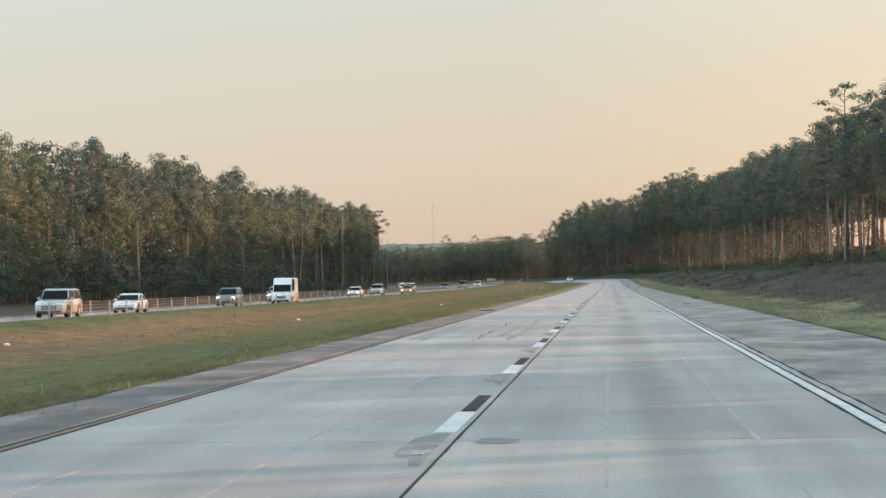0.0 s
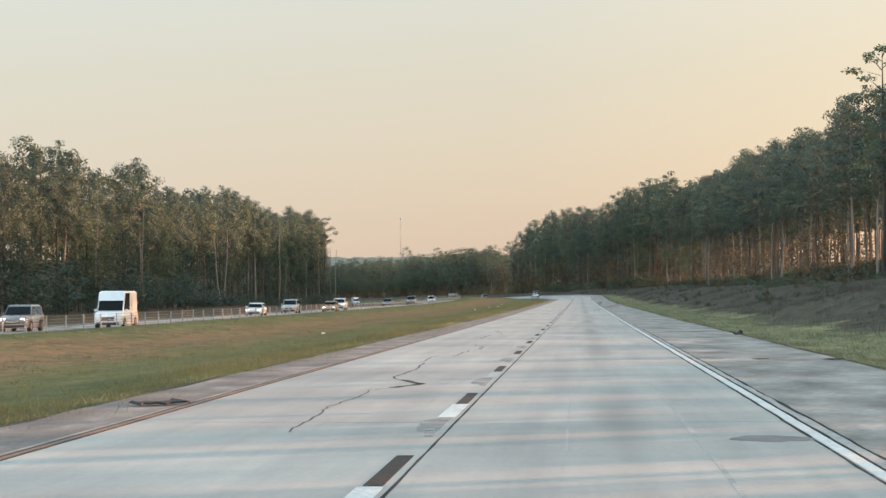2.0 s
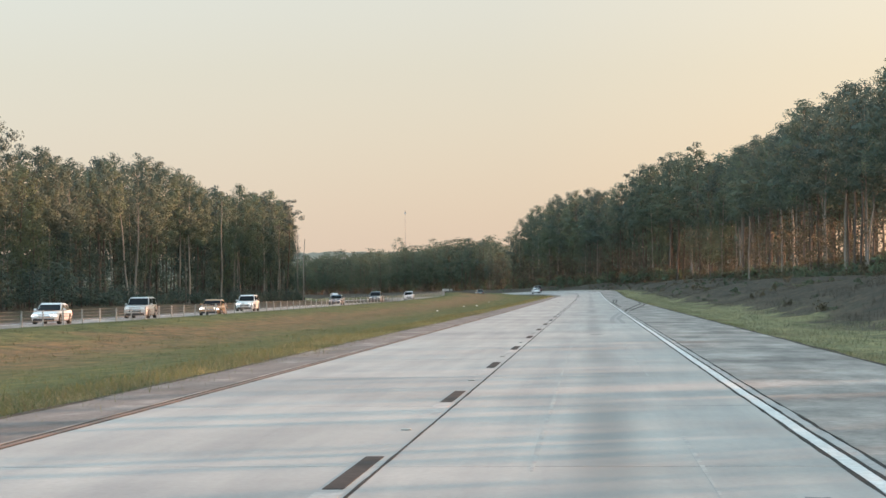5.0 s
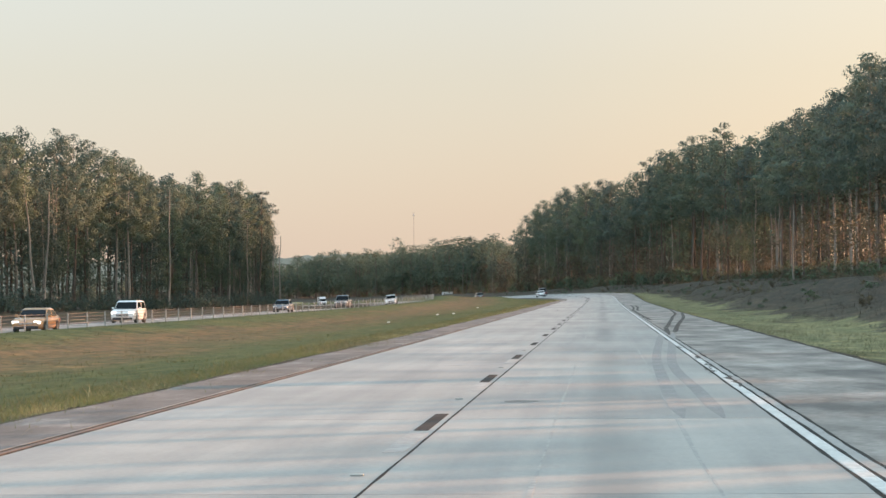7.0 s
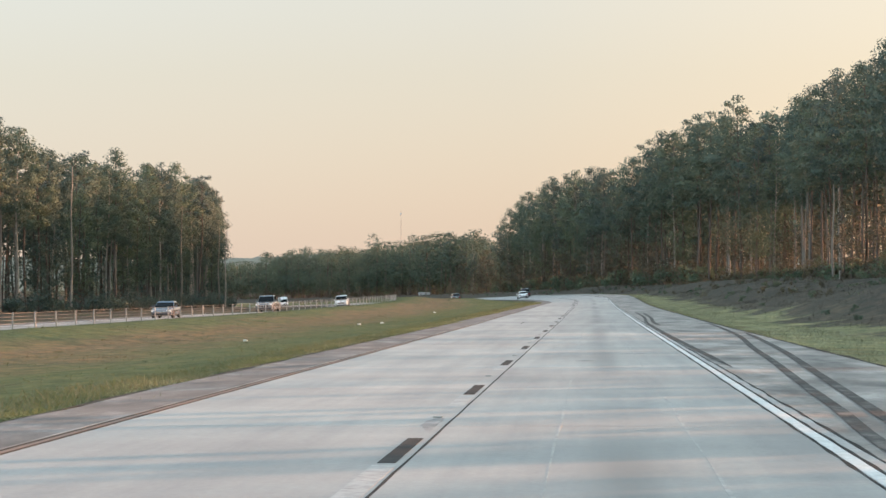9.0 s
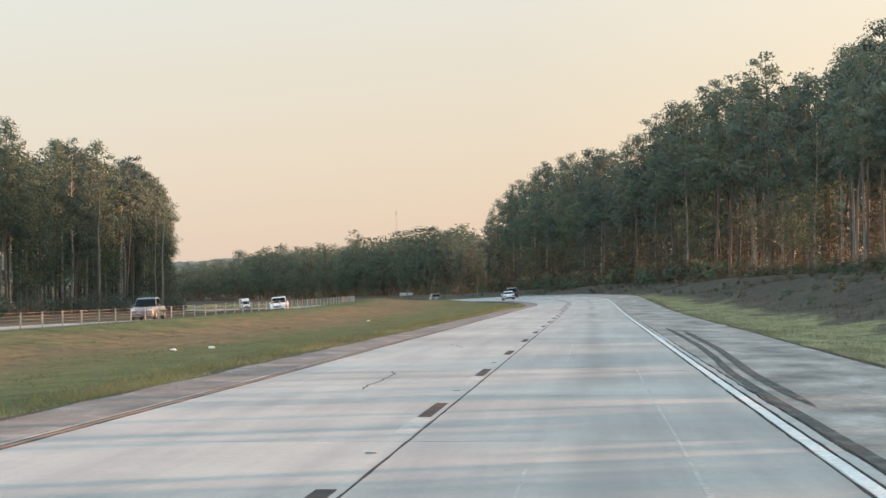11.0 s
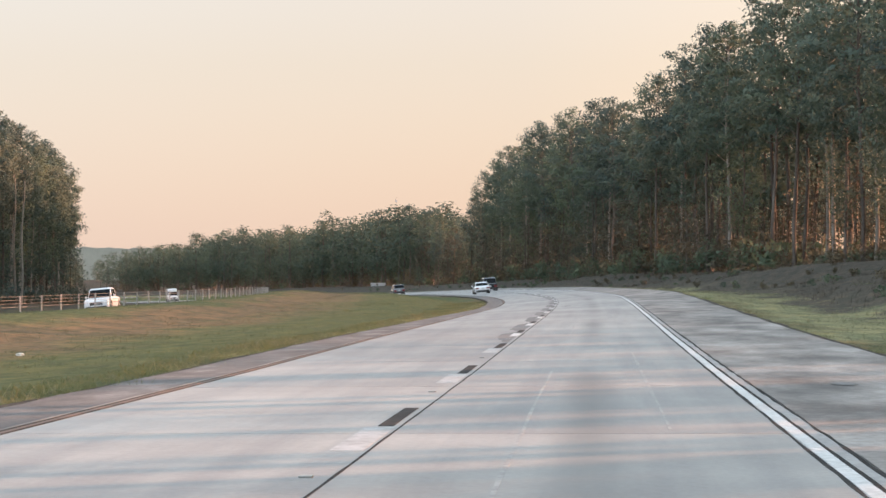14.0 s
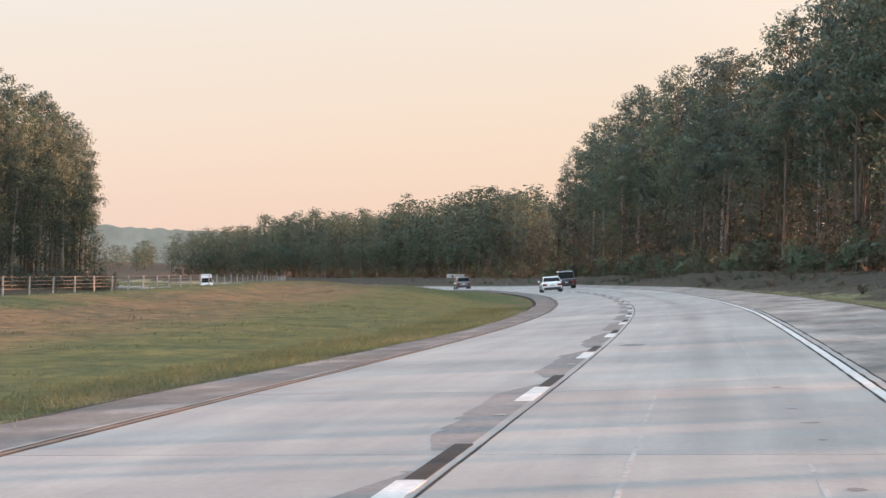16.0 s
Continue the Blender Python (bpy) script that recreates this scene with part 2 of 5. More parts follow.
def paint(name, colour, gloss=0.25, flakes=True):
    m, n, l, b = shader(name, gloss)
    p = n.new("ShaderNodeTexCoord").outputs["Object"]
    d = noise_node(n, l, p, 3.0, 4, 0.6)
    r = ramp(n, [(0.3, tuple(v * 0.9 for v in colour)), (0.7, colour)])
    l.new(d.outputs[0], r.inputs[0])
    l.new(r.outputs[0], b.inputs["Base Color"])
    if flakes:
        b.inputs["Coat Weight"].default_value = 0.5
    return m


def plain(name, colour, rough=0.6, metal=0.0, glow=0.0):
    m, n, l, b = shader(name, rough, metal)
    d = noise_node(n, l, place(n), 6.0, 4, 0.6)
    r = ramp(n, [(0.3, tuple(v * 0.8 for v in colour)), (0.7, tuple(min(1, v * 1.12) for v in colour))])
    l.new(d.outputs[0], r.inputs[0])
    l.new(r.outputs[0], b.inputs["Base Color"])
    if glow:
        b.inputs["Emission Color"].default_value = (*colour, 1)
        b.inputs["Emission Strength"].default_value = glow
    return m


M_CONCRETE = concrete("lane_concrete")
M_SHOULDER = rough_matter("shoulder_concrete", [(0.33, (0.095, 0.09, 0.086)), (0.45, (0.18, 0.167, 0.155)), (0.55, (0.255, 0.235, 0.217)), (0.66, (0.35, 0.325, 0.30))], 0.75, 9.0, 0.8, 0.3, 0.015, (1.0, 0.35, 1.0))
M_ASPHALT = rough_matter("worn_asphalt", [(0.34, (0.085, 0.08, 0.08)), (0.48, (0.135, 0.126, 0.123)), (0.56, (0.17, 0.16, 0.154)), (0.66, (0.25, 0.235, 0.225))], 1.3, 18.0, 0.9, 0.4, 0.01, (1.0, 0.3, 1.0))
M_INNER_SHOULDER = rough_matter("inner_shoulder", [(0.34, (0.075, 0.072, 0.07)), (0.46, (0.106, 0.1, 0.096)), (0.56, (0.14, 0.132, 0.126)), (0.66, (0.215, 0.203, 0.195))], 1.1, 16.0, 0.88, 0.4, 0.012, (1.0, 0.4, 1.0))
M_BROWN = rough_matter("brown_joint", [(0.3, (0.034, 0.028, 0.024)), (0.7, (0.075, 0.055, 0.044))], 0.9, 20.0, 0.9, 0.2, 0.005)
M_SEAL = rough_matter("joint_sealant", [(0.3, (0.02, 0.02, 0.02)), (0.7, (0.05, 0.05, 0.05))], 0.7, 30.0, 0.95, 0.2, 0.005)
M_WHITE = rough_matter("white_marking", [(0.3, (0.47, 0.48, 0.472)), (0.7, (0.63, 0.632, 0.62))], 0.8, 12.0, 0.6, 0.2, 0.004)
M_YELLOW = rough_matter("yellow_marking", [(0.3, (0.09, 0.057, 0.043)), (0.7, (0.15, 0.094, 0.066))], 0.8, 12.0, 0.6, 0.2, 0.004)
M_BLACK = rough_matter("black_marking", [(0.3, (0.035, 0.034, 0.034)), (0.7, (0.06, 0.058, 0.056))], 0.8, 12.0, 0.95, 0.2, 0.004)
M_RUBBER_MARK = rough_matter("tyre_rubber_trace", [(0.34, (0.055, 0.053, 0.051)), (0.52, (0.085, 0.081, 0.078)), (0.66, (0.15, 0.141, 0.132))], 1.6, 14.0, 0.95, 0.2, 0.004, (2.0, 0.6, 1.0))
M_WORN = rough_matter("ground_off_paint", [(0.3, (0.125, 0.128, 0.128)), (0.7, (0.19, 0.19, 0.188))], 1.0, 10.0, 0.8, 0.3, 0.005)
M_SCRUBBED = rough_matter("scrubbed_paint", [(0.36, (0.155, 0.156, 0.156)), (0.5, (0.20, 0.20, 0.198)), (0.62, (0.275, 0.272, 0.265))], 2.2, 10.0, 0.8, 0.3, 0.005)
M_BARK = rough_matter("pine_bark", [(0.3, (0.075, 0.068, 0.062)), (0.55, (0.115, 0.1, 0.088)), (0.75, (0.165, 0.146, 0.128))], 0.9, 7.0, 0.95, 0.8, 0.04, (1, 1, 0.25), 0.3)
M_PALE_BARK = rough_matter("pale_bark", [(0.3, (0.16, 0.15, 0.135)), (0.7, (0.27, 0.25, 0.22))], 0.9, 7.0, 0.9, 0.6, 0.03, (1, 1, 0.25), 0.25)
M_PINE = foliage("pine_needles", [(0.0, (0.078, 0.116, 0.106)), (0.5, (0.093, 0.13, 0.114)), (1.0, (0.108, 0.143, 0.117))], 0.15)
M_LEAF = foliage("broad_leaves", [(0.0, (0.074, 0.108, 0.092)), (0.5, (0.09, 0.122, 0.098)), (1.0, (0.106, 0.133, 0.102))], 0.18)
M_BRUSH = foliage("dry_brush", [(0.0, (0.072, 0.065, 0.057)), (0.5, (0.1, 0.09, 0.077)), (1.0, (0.13, 0.117, 0.098))], 0.2)
M_AUTUMN = foliage("autumn_leaves", [(0.0, (0.074, 0.084, 0.066)), (0.5, (0.092, 0.096, 0.073)), (1.0, (0.112, 0.108, 0.078))], 0.2)
M_GRASS = foliage("green_grass", [(0.0, (0.11, 0.135, 0.062)), (0.5, (0.15, 0.17, 0.08)), (1.0, (0.20, 0.195, 0.10))], 0.1, 0.5)
M_STRAW = foliage("straw_grass", [(0.0, (0.135, 0.152, 0.09)), (0.5, (0.17, 0.178, 0.11)), (1.0, (0.225, 0.22, 0.145))], 0.1, 0.5)
M_KHAKI = foliage("khaki_seed_grass", [(0.0, (0.21, 0.21, 0.13)), (0.5, (0.28, 0.27, 0.175)), (1.0, (0.38, 0.355, 0.25))], 0.1, 0.5)
M_RUST_GRASS = foliage("dry_rust_grass", [(0.0, (0.15, 0.13, 0.07)), (0.5, (0.185, 0.145, 0.08)), (1.0, (0.23, 0.175, 0.10))], 0.1, 0.5)
M_GROUND = ground_matter()
M_STEEL = plain("galvanised_steel", (0.42, 0.42, 0.42), 0.45, 0.6)
M_GLASS = plain("dark_car_glass", (0.006, 0.007, 0.008), 0.1)
M_GLASS.node_tree.nodes["Principled BSDF"].inputs["Specular IOR Level"].default_value = 0.12
M_TYRE = plain("tyre_rubber", (0.025, 0.025, 0.025), 0.85)
M_RIM = plain("wheel_alloy", (0.4, 0.4, 0.41), 0.35, 0.8)
M_TRIM = plain("black_trim", (0.03, 0.03, 0.032), 0.5)
M_LAMP = plain("headlight_lens", (0.85, 0.85, 0.82), 0.1)
M_LAMP_ON = plain("lit_headlight", (1.0, 0.96, 0.88), 0.2, 0.0, 3.0)
M_TAIL = plain("red_tail_lens", (0.16, 0.012, 0.012), 0.3)
M_CHROME = plain("chrome_trim", (0.6, 0.6, 0.6), 0.2, 0.9)
M_PLATE = plain("plate_grey", (0.5, 0.5, 0.5), 0.5)
PAINTS = {
    "white": paint("white_car_paint", (0.78, 0.79, 0.8)),
    "black": paint("black_car_paint", (0.012, 0.013, 0.016), 0.2, False),
    "grey": paint("grey_car_paint", (0.16, 0.17, 0.18)),
    "silver": paint("silver_car_paint", (0.45, 0.45, 0.44)),
    "blue": paint("slate_blue_car_paint", (0.10, 0.13, 0.17)),
}


# ---- building helpers ----
def mesh_of(name, verts, faces, material, smooth=False):
    me = bpy.data.meshes.new(name)
    me.from_pydata(verts, [], faces)
    me.materials.append(material)
    if smooth:
        me.polygons.foreach_set("use_smooth", [True] * len(me.polygons))
    me.update()
    return me


def part(name, bm, material, parent=None, label="", smooth=False):
    me = bpy.data.meshes.new(name)
    bm.to_mesh(me)
    bm.free()
    me.materials.append(material)
    if smooth:
        me.polygons.foreach_set("use_smooth", [True] * len(me.polygons))
    ob = new(name, me)
    if parent:
        ob.parent = parent
    if label:
        tagged(ob, label)
    return ob


def piece(name, me, parent=None, label=""):
    ob = new(name, me)
    if parent:
        ob.parent = parent
    if label:
        tagged(ob, label)
    return ob


def box(bm, x0, x1, y0, y1, z0, z1, bevel=0.0):
    g = bmesh.ops.create_cube(bm, size=1.0, matrix=Matrix.Translation(((x0 + x1) / 2, (y0 + y1) / 2, (z0 + z1) / 2)) @ Matrix.Diagonal((x1 - x0, y1 - y0, z1 - z0, 1)))
    if bevel:
        edges = list({e for v in g["verts"] for e in v.link_edges})
        bmesh.ops.bevel(bm, geom=edges, offset=bevel, segments=2, affect="EDGES", profile=0.6)
    return g


def ribbon(name, s_list, off0, off1, up, thick, material, wobble=0.0):
    """A strip along the road between two offsets, with its own thickness."""
    rnd = random.Random(len(name) + int(s_list[0]))
    verts, faces = [], []
    for s in s_list:
        a, b = (off0(s), off1(s)) if callable(off0) else (off0, off1)
        a, b = a + rnd.uniform(-wobble, wobble), b + rnd.uniform(-wobble, wobble)
        for off, dz in ((a, up), (b, up), (b, up - thick), (a, up - thick)):
            verts.append(on_road(s, off, dz))
    for k in range(len(s_list) - 1):
        for c in range(4):
            d = (c + 1) % 4
            faces.append((4 * k + c, 4 * k + d, 4 * k + 4 + d, 4 * k + 4 + c))
    e = 4 * (len(s_list) - 1)
    faces += [(3, 2, 1, 0), (e, e + 1, e + 2, e + 3)]
    return new(name, mesh_of(name, verts, faces, material))


def span(a, b, step):
    n = max(1, math.ceil((b - a) / step))
    return [a + (b - a) * k / n for k in range(n + 1)]


def join_copies(name, templates, places, materials, vary=None):
    """One mesh of many copies of small templates: (verts, faces, material index per face). places: rows of template, x, y, z, turn, width, height."""
    all_v, all_f, all_m, all_n, base = [], [], [], [], 0
    for k, x, y, z, a, w, h in places:
        v, f, m, *way_out = templates[int(k)]
        c, d = math.cos(a), math.sin(a)
        if way_out:
            q = way_out[0]
            all_n.append(np.stack([q[:, 0] * c - q[:, 1] * d, q[:, 0] * d + q[:, 1] * c, q[:, 2]], 1))
        out = np.empty_like(v)
        out[:, 0] = (v[:, 0] * c - v[:, 1] * d) * w + x
        out[:, 1] = (v[:, 0] * d + v[:, 1] * c) * w + y
        out[:, 2] = v[:, 2] * h + z
        all_v.append(out)
        all_f.append(f + base)
        all_m.append(m)
        base += len(v)
    v, f, m = np.concatenate(all_v), np.concatenate(all_f), np.concatenate(all_m)
    me = bpy.data.meshes.new(name)
    me.vertices.add(len(v))
    me.vertices.foreach_set("co", v.astype(np.float32).ravel())
    me.loops.add(f.size)
    me.loops.foreach_set("vertex_index", f.astype(np.int32).ravel())
    me.polygons.add(len(f))
    me.polygons.foreach_set("loop_start", np.arange(0, f.size, f.shape[1], dtype=np.int32))
    for mat in materials:
        me.materials.append(mat)
    me.polygons.foreach_set("material_index", m.astype(np.int32))
    me.update(calc_edges=True)
    me.validate()
    if all_n:
        soft_normals(me, np.concatenate(all_n))
    return new(name, me)


# ---- ground, roads ----
def build_ground():
    xs = np.concatenate([[-3500, -2500, -1800, -1300, -1000, -800, -650, -550], np.arange(-480, -100, 14.0), np.arange(-100, -40, 4.0), np.arange(-40, 40, 1.0),
                         np.arange(40, 120, 5.0), [130, 160, 200, 260, 350, 500, 700, 1000, 1500, 2300, 3500]])
    ys = np.concatenate([[-600, -300, -150, -80, -40], np.arange(-20, 760, 4.0), np.arange(760, 1500, 10.0), [1520, 1560, 1620, 1700, 1800, 2000, 2300, 2700, 3200, 3800, 4600]])
    gx, gy = np.meshgrid(xs, ys)
    s, off = to_road(gx.ravel(), gy.ravel())
    z = ground_z(s, off)
    far = np.hypot(gx.ravel(), gy.ravel() - 500)
    z = np.where(far > 1400, np.clip(z, -4, 4), z)
    verts = np.stack([gx.ravel(), gy.ravel(), z], 1)
    nx, ny = len(xs), len(ys)
    faces = [(j * nx + i, j * nx + i + 1, (j + 1) * nx + i + 1, (j + 1) * nx + i) for j in range(ny - 1) for i in range(nx - 1)]
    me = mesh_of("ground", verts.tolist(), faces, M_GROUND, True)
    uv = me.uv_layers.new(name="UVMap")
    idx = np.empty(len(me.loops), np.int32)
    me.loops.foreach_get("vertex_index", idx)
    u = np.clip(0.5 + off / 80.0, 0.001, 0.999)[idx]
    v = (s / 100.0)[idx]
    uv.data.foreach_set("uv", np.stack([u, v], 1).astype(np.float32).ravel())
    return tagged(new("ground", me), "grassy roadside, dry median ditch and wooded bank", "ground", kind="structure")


build_ground()
LONG = span(-60, 560, 20) + span(560, 1450, 6)[1:]
WAVY = span(-20, 720, 0.8) + span(720, 1450, 6)[1:]

road = tagged(ribbon("road", LONG, -3.62, 3.93, -0.03, 0.2, M_ASPHALT), "two-lane concrete carriageway bending to the left", "road", kind="structure")
shoulder_right = tagged(ribbon("shoulder_right", span(-60, 560, 4) + span(560, 1450, 6)[1:], 3.95, 6.95, -0.006, 0.25, M_SHOULDER, 0.04), "broad stained concrete hard shoulder", "shoulder", kind="structure")
shoulder_left = tagged(ribbon("shoulder_left", span(-60, 560, 2) + span(560, 1450, 6)[1:], -4.92, -3.83, -0.008, 0.25, M_INNER_SHOULDER, 0.06), "narrow grey asphalt shoulder beside the median", "shoulder", kind="structure")
tagged(ribbon("road_opposite", LONG, -37.7, -30.2, -0.72, 0.25, M_SHOULDER), "opposite carriageway of pale worn concrete", "road", kind="structure")
tagged(ribbon("shoulder_opposite_near", LONG, -30.2, -29.0, -0.73, 0.2, M_SHOULDER), "narrow shoulder of the opposite carriageway", "shoulder", kind="structure")
tagged(ribbon("shoulder_opposite_far", LONG, -40.7, -37.7, -0.73, 0.2, M_ASPHALT), "far shoulder of the opposite carriageway", "shoulder", kind="structure")
tagged(ribbon("marking_opposite_inner", LONG, -30.4, -30.28, -0.714, 0.01, M_YELLOW), "worn yellow line of the opposite carriageway", "road marking", kind="structure")
tagged(ribbon("marking_opposite_outer", LONG, -37.5, -37.38, -0.714, 0.01, M_WHITE), "worn white line of the opposite carriageway", "road marking", kind="structure")

# long joints and edge lines
tagged(ribbon("joint_lane", WAVY, -0.012, 0.012, 0.003, 0.03, M_SEAL, 0.005), "black sealed joint between the lanes", "road joint", kind="structure")
tagged(ribbon("joint_edge_inner", WAVY, 3.594, 3.628, 0.003, 0.03, M_SEAL, 0.011), "black sealed joint beside the edge line", "road joint", kind="structure")
tagged(ribbon("joint_edge_outer", WAVY, 3.764, 3.8, 0.005, 0.03, M_SEAL, 0.01), "black sealed joint beside the edge line", "road joint", kind="structure")
tagged(ribbon("joint_shoulder", WAVY, 3.915, 3.95, 0.003, 0.03, M_SEAL, 0.016), "black joint along the hard shoulder", "road joint", kind="structure")
tagged(ribbon("edge_line", LONG, 3.636, 3.758, 0.004, 0.02, M_WHITE, 0.004), "solid white edge line of thick paint", "road marking", kind="structure")
tagged(ribbon("yellow_line", LONG, -3.722, -3.657, 0.002, 0.02, M_YELLOW, 0.006), "worn ochre line along the median shoulder", "road marking", kind="structure")
tagged(ribbon("joint_yellow", WAVY, -3.655, -3.61, 0.0, 0.03, M_BROWN, 0.014), "thin brown joint beside the ochre line", "road joint", kind="structure")
tagged(ribbon("joint_median", WAVY, -3.785, -3.722, 0.0, 0.03, M_BROWN, 0.016), "brown joint along the median shoulder", "road joint", kind="structure")

tagged(ribbon("lip_median", LONG, -3.828, -3.782, 0.001, 0.03, M_SHOULDER, 0.012), "pale worn lip of the carriageway", "road edge", kind="structure")

M_SOIL = rough_matter("dark_soil", [(0.3, (0.04, 0.035, 0.03)), (0.7, (0.085, 0.072, 0.058))], 1.2, 15.0, 0.95, 0.6, 0.03)
tagged(ribbon("soil_edge_verge", span(-60, 760, 2), 6.95, 7.16, -0.02, 0.2, M_SOIL, 0.07), "crumbling dark soil along the hard shoulder", "soil edge", kind="structure")
tagged(ribbon("soil_edge_median", span(-60, 760, 2), -5.06, -4.92, -0.02, 0.2, M_SOIL, 0.06), "crumbling dark soil along the median shoulder", "soil edge", kind="structure")

# lane marking: a white bar and a black bar after it, every 12.19 m; a reflector between
DASH = 12.192
bm = bmesh.new()
box(bm, -0.075, 0.075, 0, 3.05, -0.004, 0.004)
me_black = bpy.data.meshes.new("black_bar"); bm.to_mesh(me_black); bm.free(); me_black.materials.append(M_BLACK)
bm = bmesh.new()
box(bm, -0.1, 0.1, 0, 3.0, -0.004, 0.003)
me_white = bpy.data.meshes.new("white_bar"); bm.to_mesh(me_white); bm.free(); me_white.materials.append(M_WHITE)
bm = bmesh.new()
box(bm, -0.1, 0.1, 0, 2.9, -0.004, 0.001)
me_faded = bpy.data.meshes.new("faded_bar"); bm.to_mesh(me_faded); bm.free()
bm = bmesh.new()
box(bm, -0.14, 0.14, 0, 2.9, -0.004, 0.001)
me_pale = bpy.data.meshes.new("pale_bar"); bm.to_mesh(me_pale); bm.free()
me_pale.materials.append(rough_matter("pale_white_marking", [(0.35, (0.335, 0.333, 0.325)), (0.6, (0.43, 0.427, 0.418))], 2.0, 12.0, 0.7, 0.2, 0.004))
M_FADED = rough_matter("faded_white_marking", [(0.35, (0.285, 0.281, 0.272)), (0.6, (0.355, 0.35, 0.34))], 2.5, 12.0, 0.7, 0.2, 0.004)
me_faded.materials.append(M_FADED)
M_EDGE = rough_matter("edge_concrete", [(0.3, (0.26, 0.256, 0.25)), (0.7, (0.36, 0.355, 0.345))], 0.5, 12.0, 0.8, 0.3, 0.01)
M_SEAM = rough_matter("scraped_concrete", [(0.34, (0.275, 0.27, 0.26)), (0.66, (0.36, 0.352, 0.336))], 1.5, 12.0, 0.7, 0.2, 0.004)
M_FAINT_RUBBER = rough_matter("faint_rubber_trace", [(0.3, (0.20, 0.20, 0.197)), (0.7, (0.275, 0.272, 0.267))], 1.2, 14.0, 0.75, 0.2, 0.004)
M_POST = plain("weathered_steel_post", (0.36, 0.35, 0.335), 0.6, 0.1)
PAINTS["bronze"] = paint("bronze_car_paint", (0.42, 0.24, 0.12))
rnd = random.Random(4)
for k in range(-2, 74):
    s = k * DASH
    bar = new("lane_marking_black", me_black)
    bar.matrix_world = road_pose(s, -0.155, 0.001)
    tagged(bar, "black painted lane bar on concrete", "lane marking", "lane markings", "structure")
    bright = s < 108 or s > 515
    bar = new("lane_marking_white", me_white if bright else me_pale if s > 448 else me_faded)
    bar.matrix_world = road_pose(s - 3.1, -0.165 if bright else -0.19 if s > 448 else -0.15, 0.001)
    tagged(bar, "white painted lane bar on concrete" if bright else "broad pale lane bar, half worn away" if s > 448 else "faded white lane bar, almost worn away", "lane marking", "lane markings", "structure")


def worn_patch(s0, s1, wide, seed, lean=1.0, material=M_WORN):
    """A dark strip beside the lane joint where old paint was ground off, its left edge torn into slanting teeth."""
    r = random.Random(seed)
    ss = span(s0, s1, 0.07)
    verts, faces = [], []
    full, back, at, run = 1.0, 0.3, 0.0, 0.8
    for k, s in enumerate(ss):
        u = (s - s0) / (s1 - s0)
        if at >= run:
            full, back, at, run = r.uniform(0.84, 1.0), r.uniform(0.03, 0.16), 0.0, r.choice([0.35, 0.6, 0.9, 1.4, 2.0])
        shape = min(1.0, 0.22 + u * 2.2 * lean, 0.45 + (1 - u) * 3)
        a = -0.1 - wide * max(0.08, shape * full - back * at / run) - r.uniform(0, 0.01)
        at += 0.07
        verts += [on_road(s, a, 0.0025), on_road(s, -0.095 - r.uniform(0, 0.008), 0.0025)]
    for k in range(len(ss) - 1):
        faces.append((2 * k, 2 * k + 1, 2 * k + 3, 2 * k + 2))
    return tagged(new("worn_patch", mesh_of("worn_patch", verts, faces, material)), "dark ragged patch where old lane paint was ground off", "road stain", "ground-off paint patches", "structure")


for k in range(-2, 12):
    worn_patch(k * DASH - 6.6, k * DASH - 3.15, 0.3, k + 20, 1.0, M_SCRUBBED)
worn_patch(43 * DASH - 8.9, 43 * DASH + 1.0, 0.52, 63, 0.6)
for k in range(44, 60):
    worn_patch(k * DASH - 10.6, k * DASH + 0.6, 0.52, k + 20, 1.6)
worn_patch(26 * DASH + 4.2, 26 * DASH + 6.4, 0.2, 9, 1.0, M_SCRUBBED)

bm = bmesh.new()
g = box(bm, -0.05, 0.05, -0.045, 0.045, 0.0, 0.015, 0.006)
reflector_me = bpy.data.meshes.new("road_reflector"); bm.to_mesh(reflector_me); bm.free()
reflector_me.materials.append(plain("reflector_plastic", (0.33, 0.33, 0.31), 0.4))
for k in range(0, 60):
    ob = new("road_reflector", reflector_me)
    ob.matrix_world = road_pose(k * DASH + 6.6, -0.19, 0.002)
    tagged(ob, "small grey reflector stud on the concrete", "reflector", "reflector studs")


def trace(name, points, width, material, up=0.003, label="", category="crack", ragged_by=0.0, seed=2, group="", taper=0):
    """A flat line on the road through (s, offset) points."""
    r = random.Random(seed)
    dense = []
    for (s0, o0), (s1, o1) in zip(points, points[1:]):
        n = max(2, int(math.hypot(s1 - s0, (o1 - o0) * 4) / 0.35))
        dense += [(s0 + (s1 - s0) * k / n, o0 + (o1 - o0) * k / n) for k in range(n)]
    dense.append(points[-1])
    verts, faces = [], []
    for k, (s, o) in enumerate(dense):
        s2, o2 = dense[min(k + 1, len(dense) - 1)]
        s1, o1 = dense[max(k - 1, 0)]
        d = math.hypot(s2 - s1, o2 - o1) or 1
        nx, ny = (s2 - s1) / d, -(o2 - o1) / d
        j, w = r.uniform(-ragged_by, ragged_by), width * (r.uniform(0.75, 1.2) if not taper else r.uniform(0.95, 1.05)) / 2
        if taper:
            w *= min(1.0, 0.12 + min(k, len(dense) - 1 - k) / taper)
        o += j
        verts += [on_road(s - ny * w, o - nx * w, up), on_road(s + ny * w, o + nx * w, up)]
    for k in range(len(dense) - 1):
        faces.append((2 * k, 2 * k + 1, 2 * k + 3, 2 * k + 2))
    return tagged(new(name, mesh_of(name, verts, faces, material)), label, category, group, "structure")


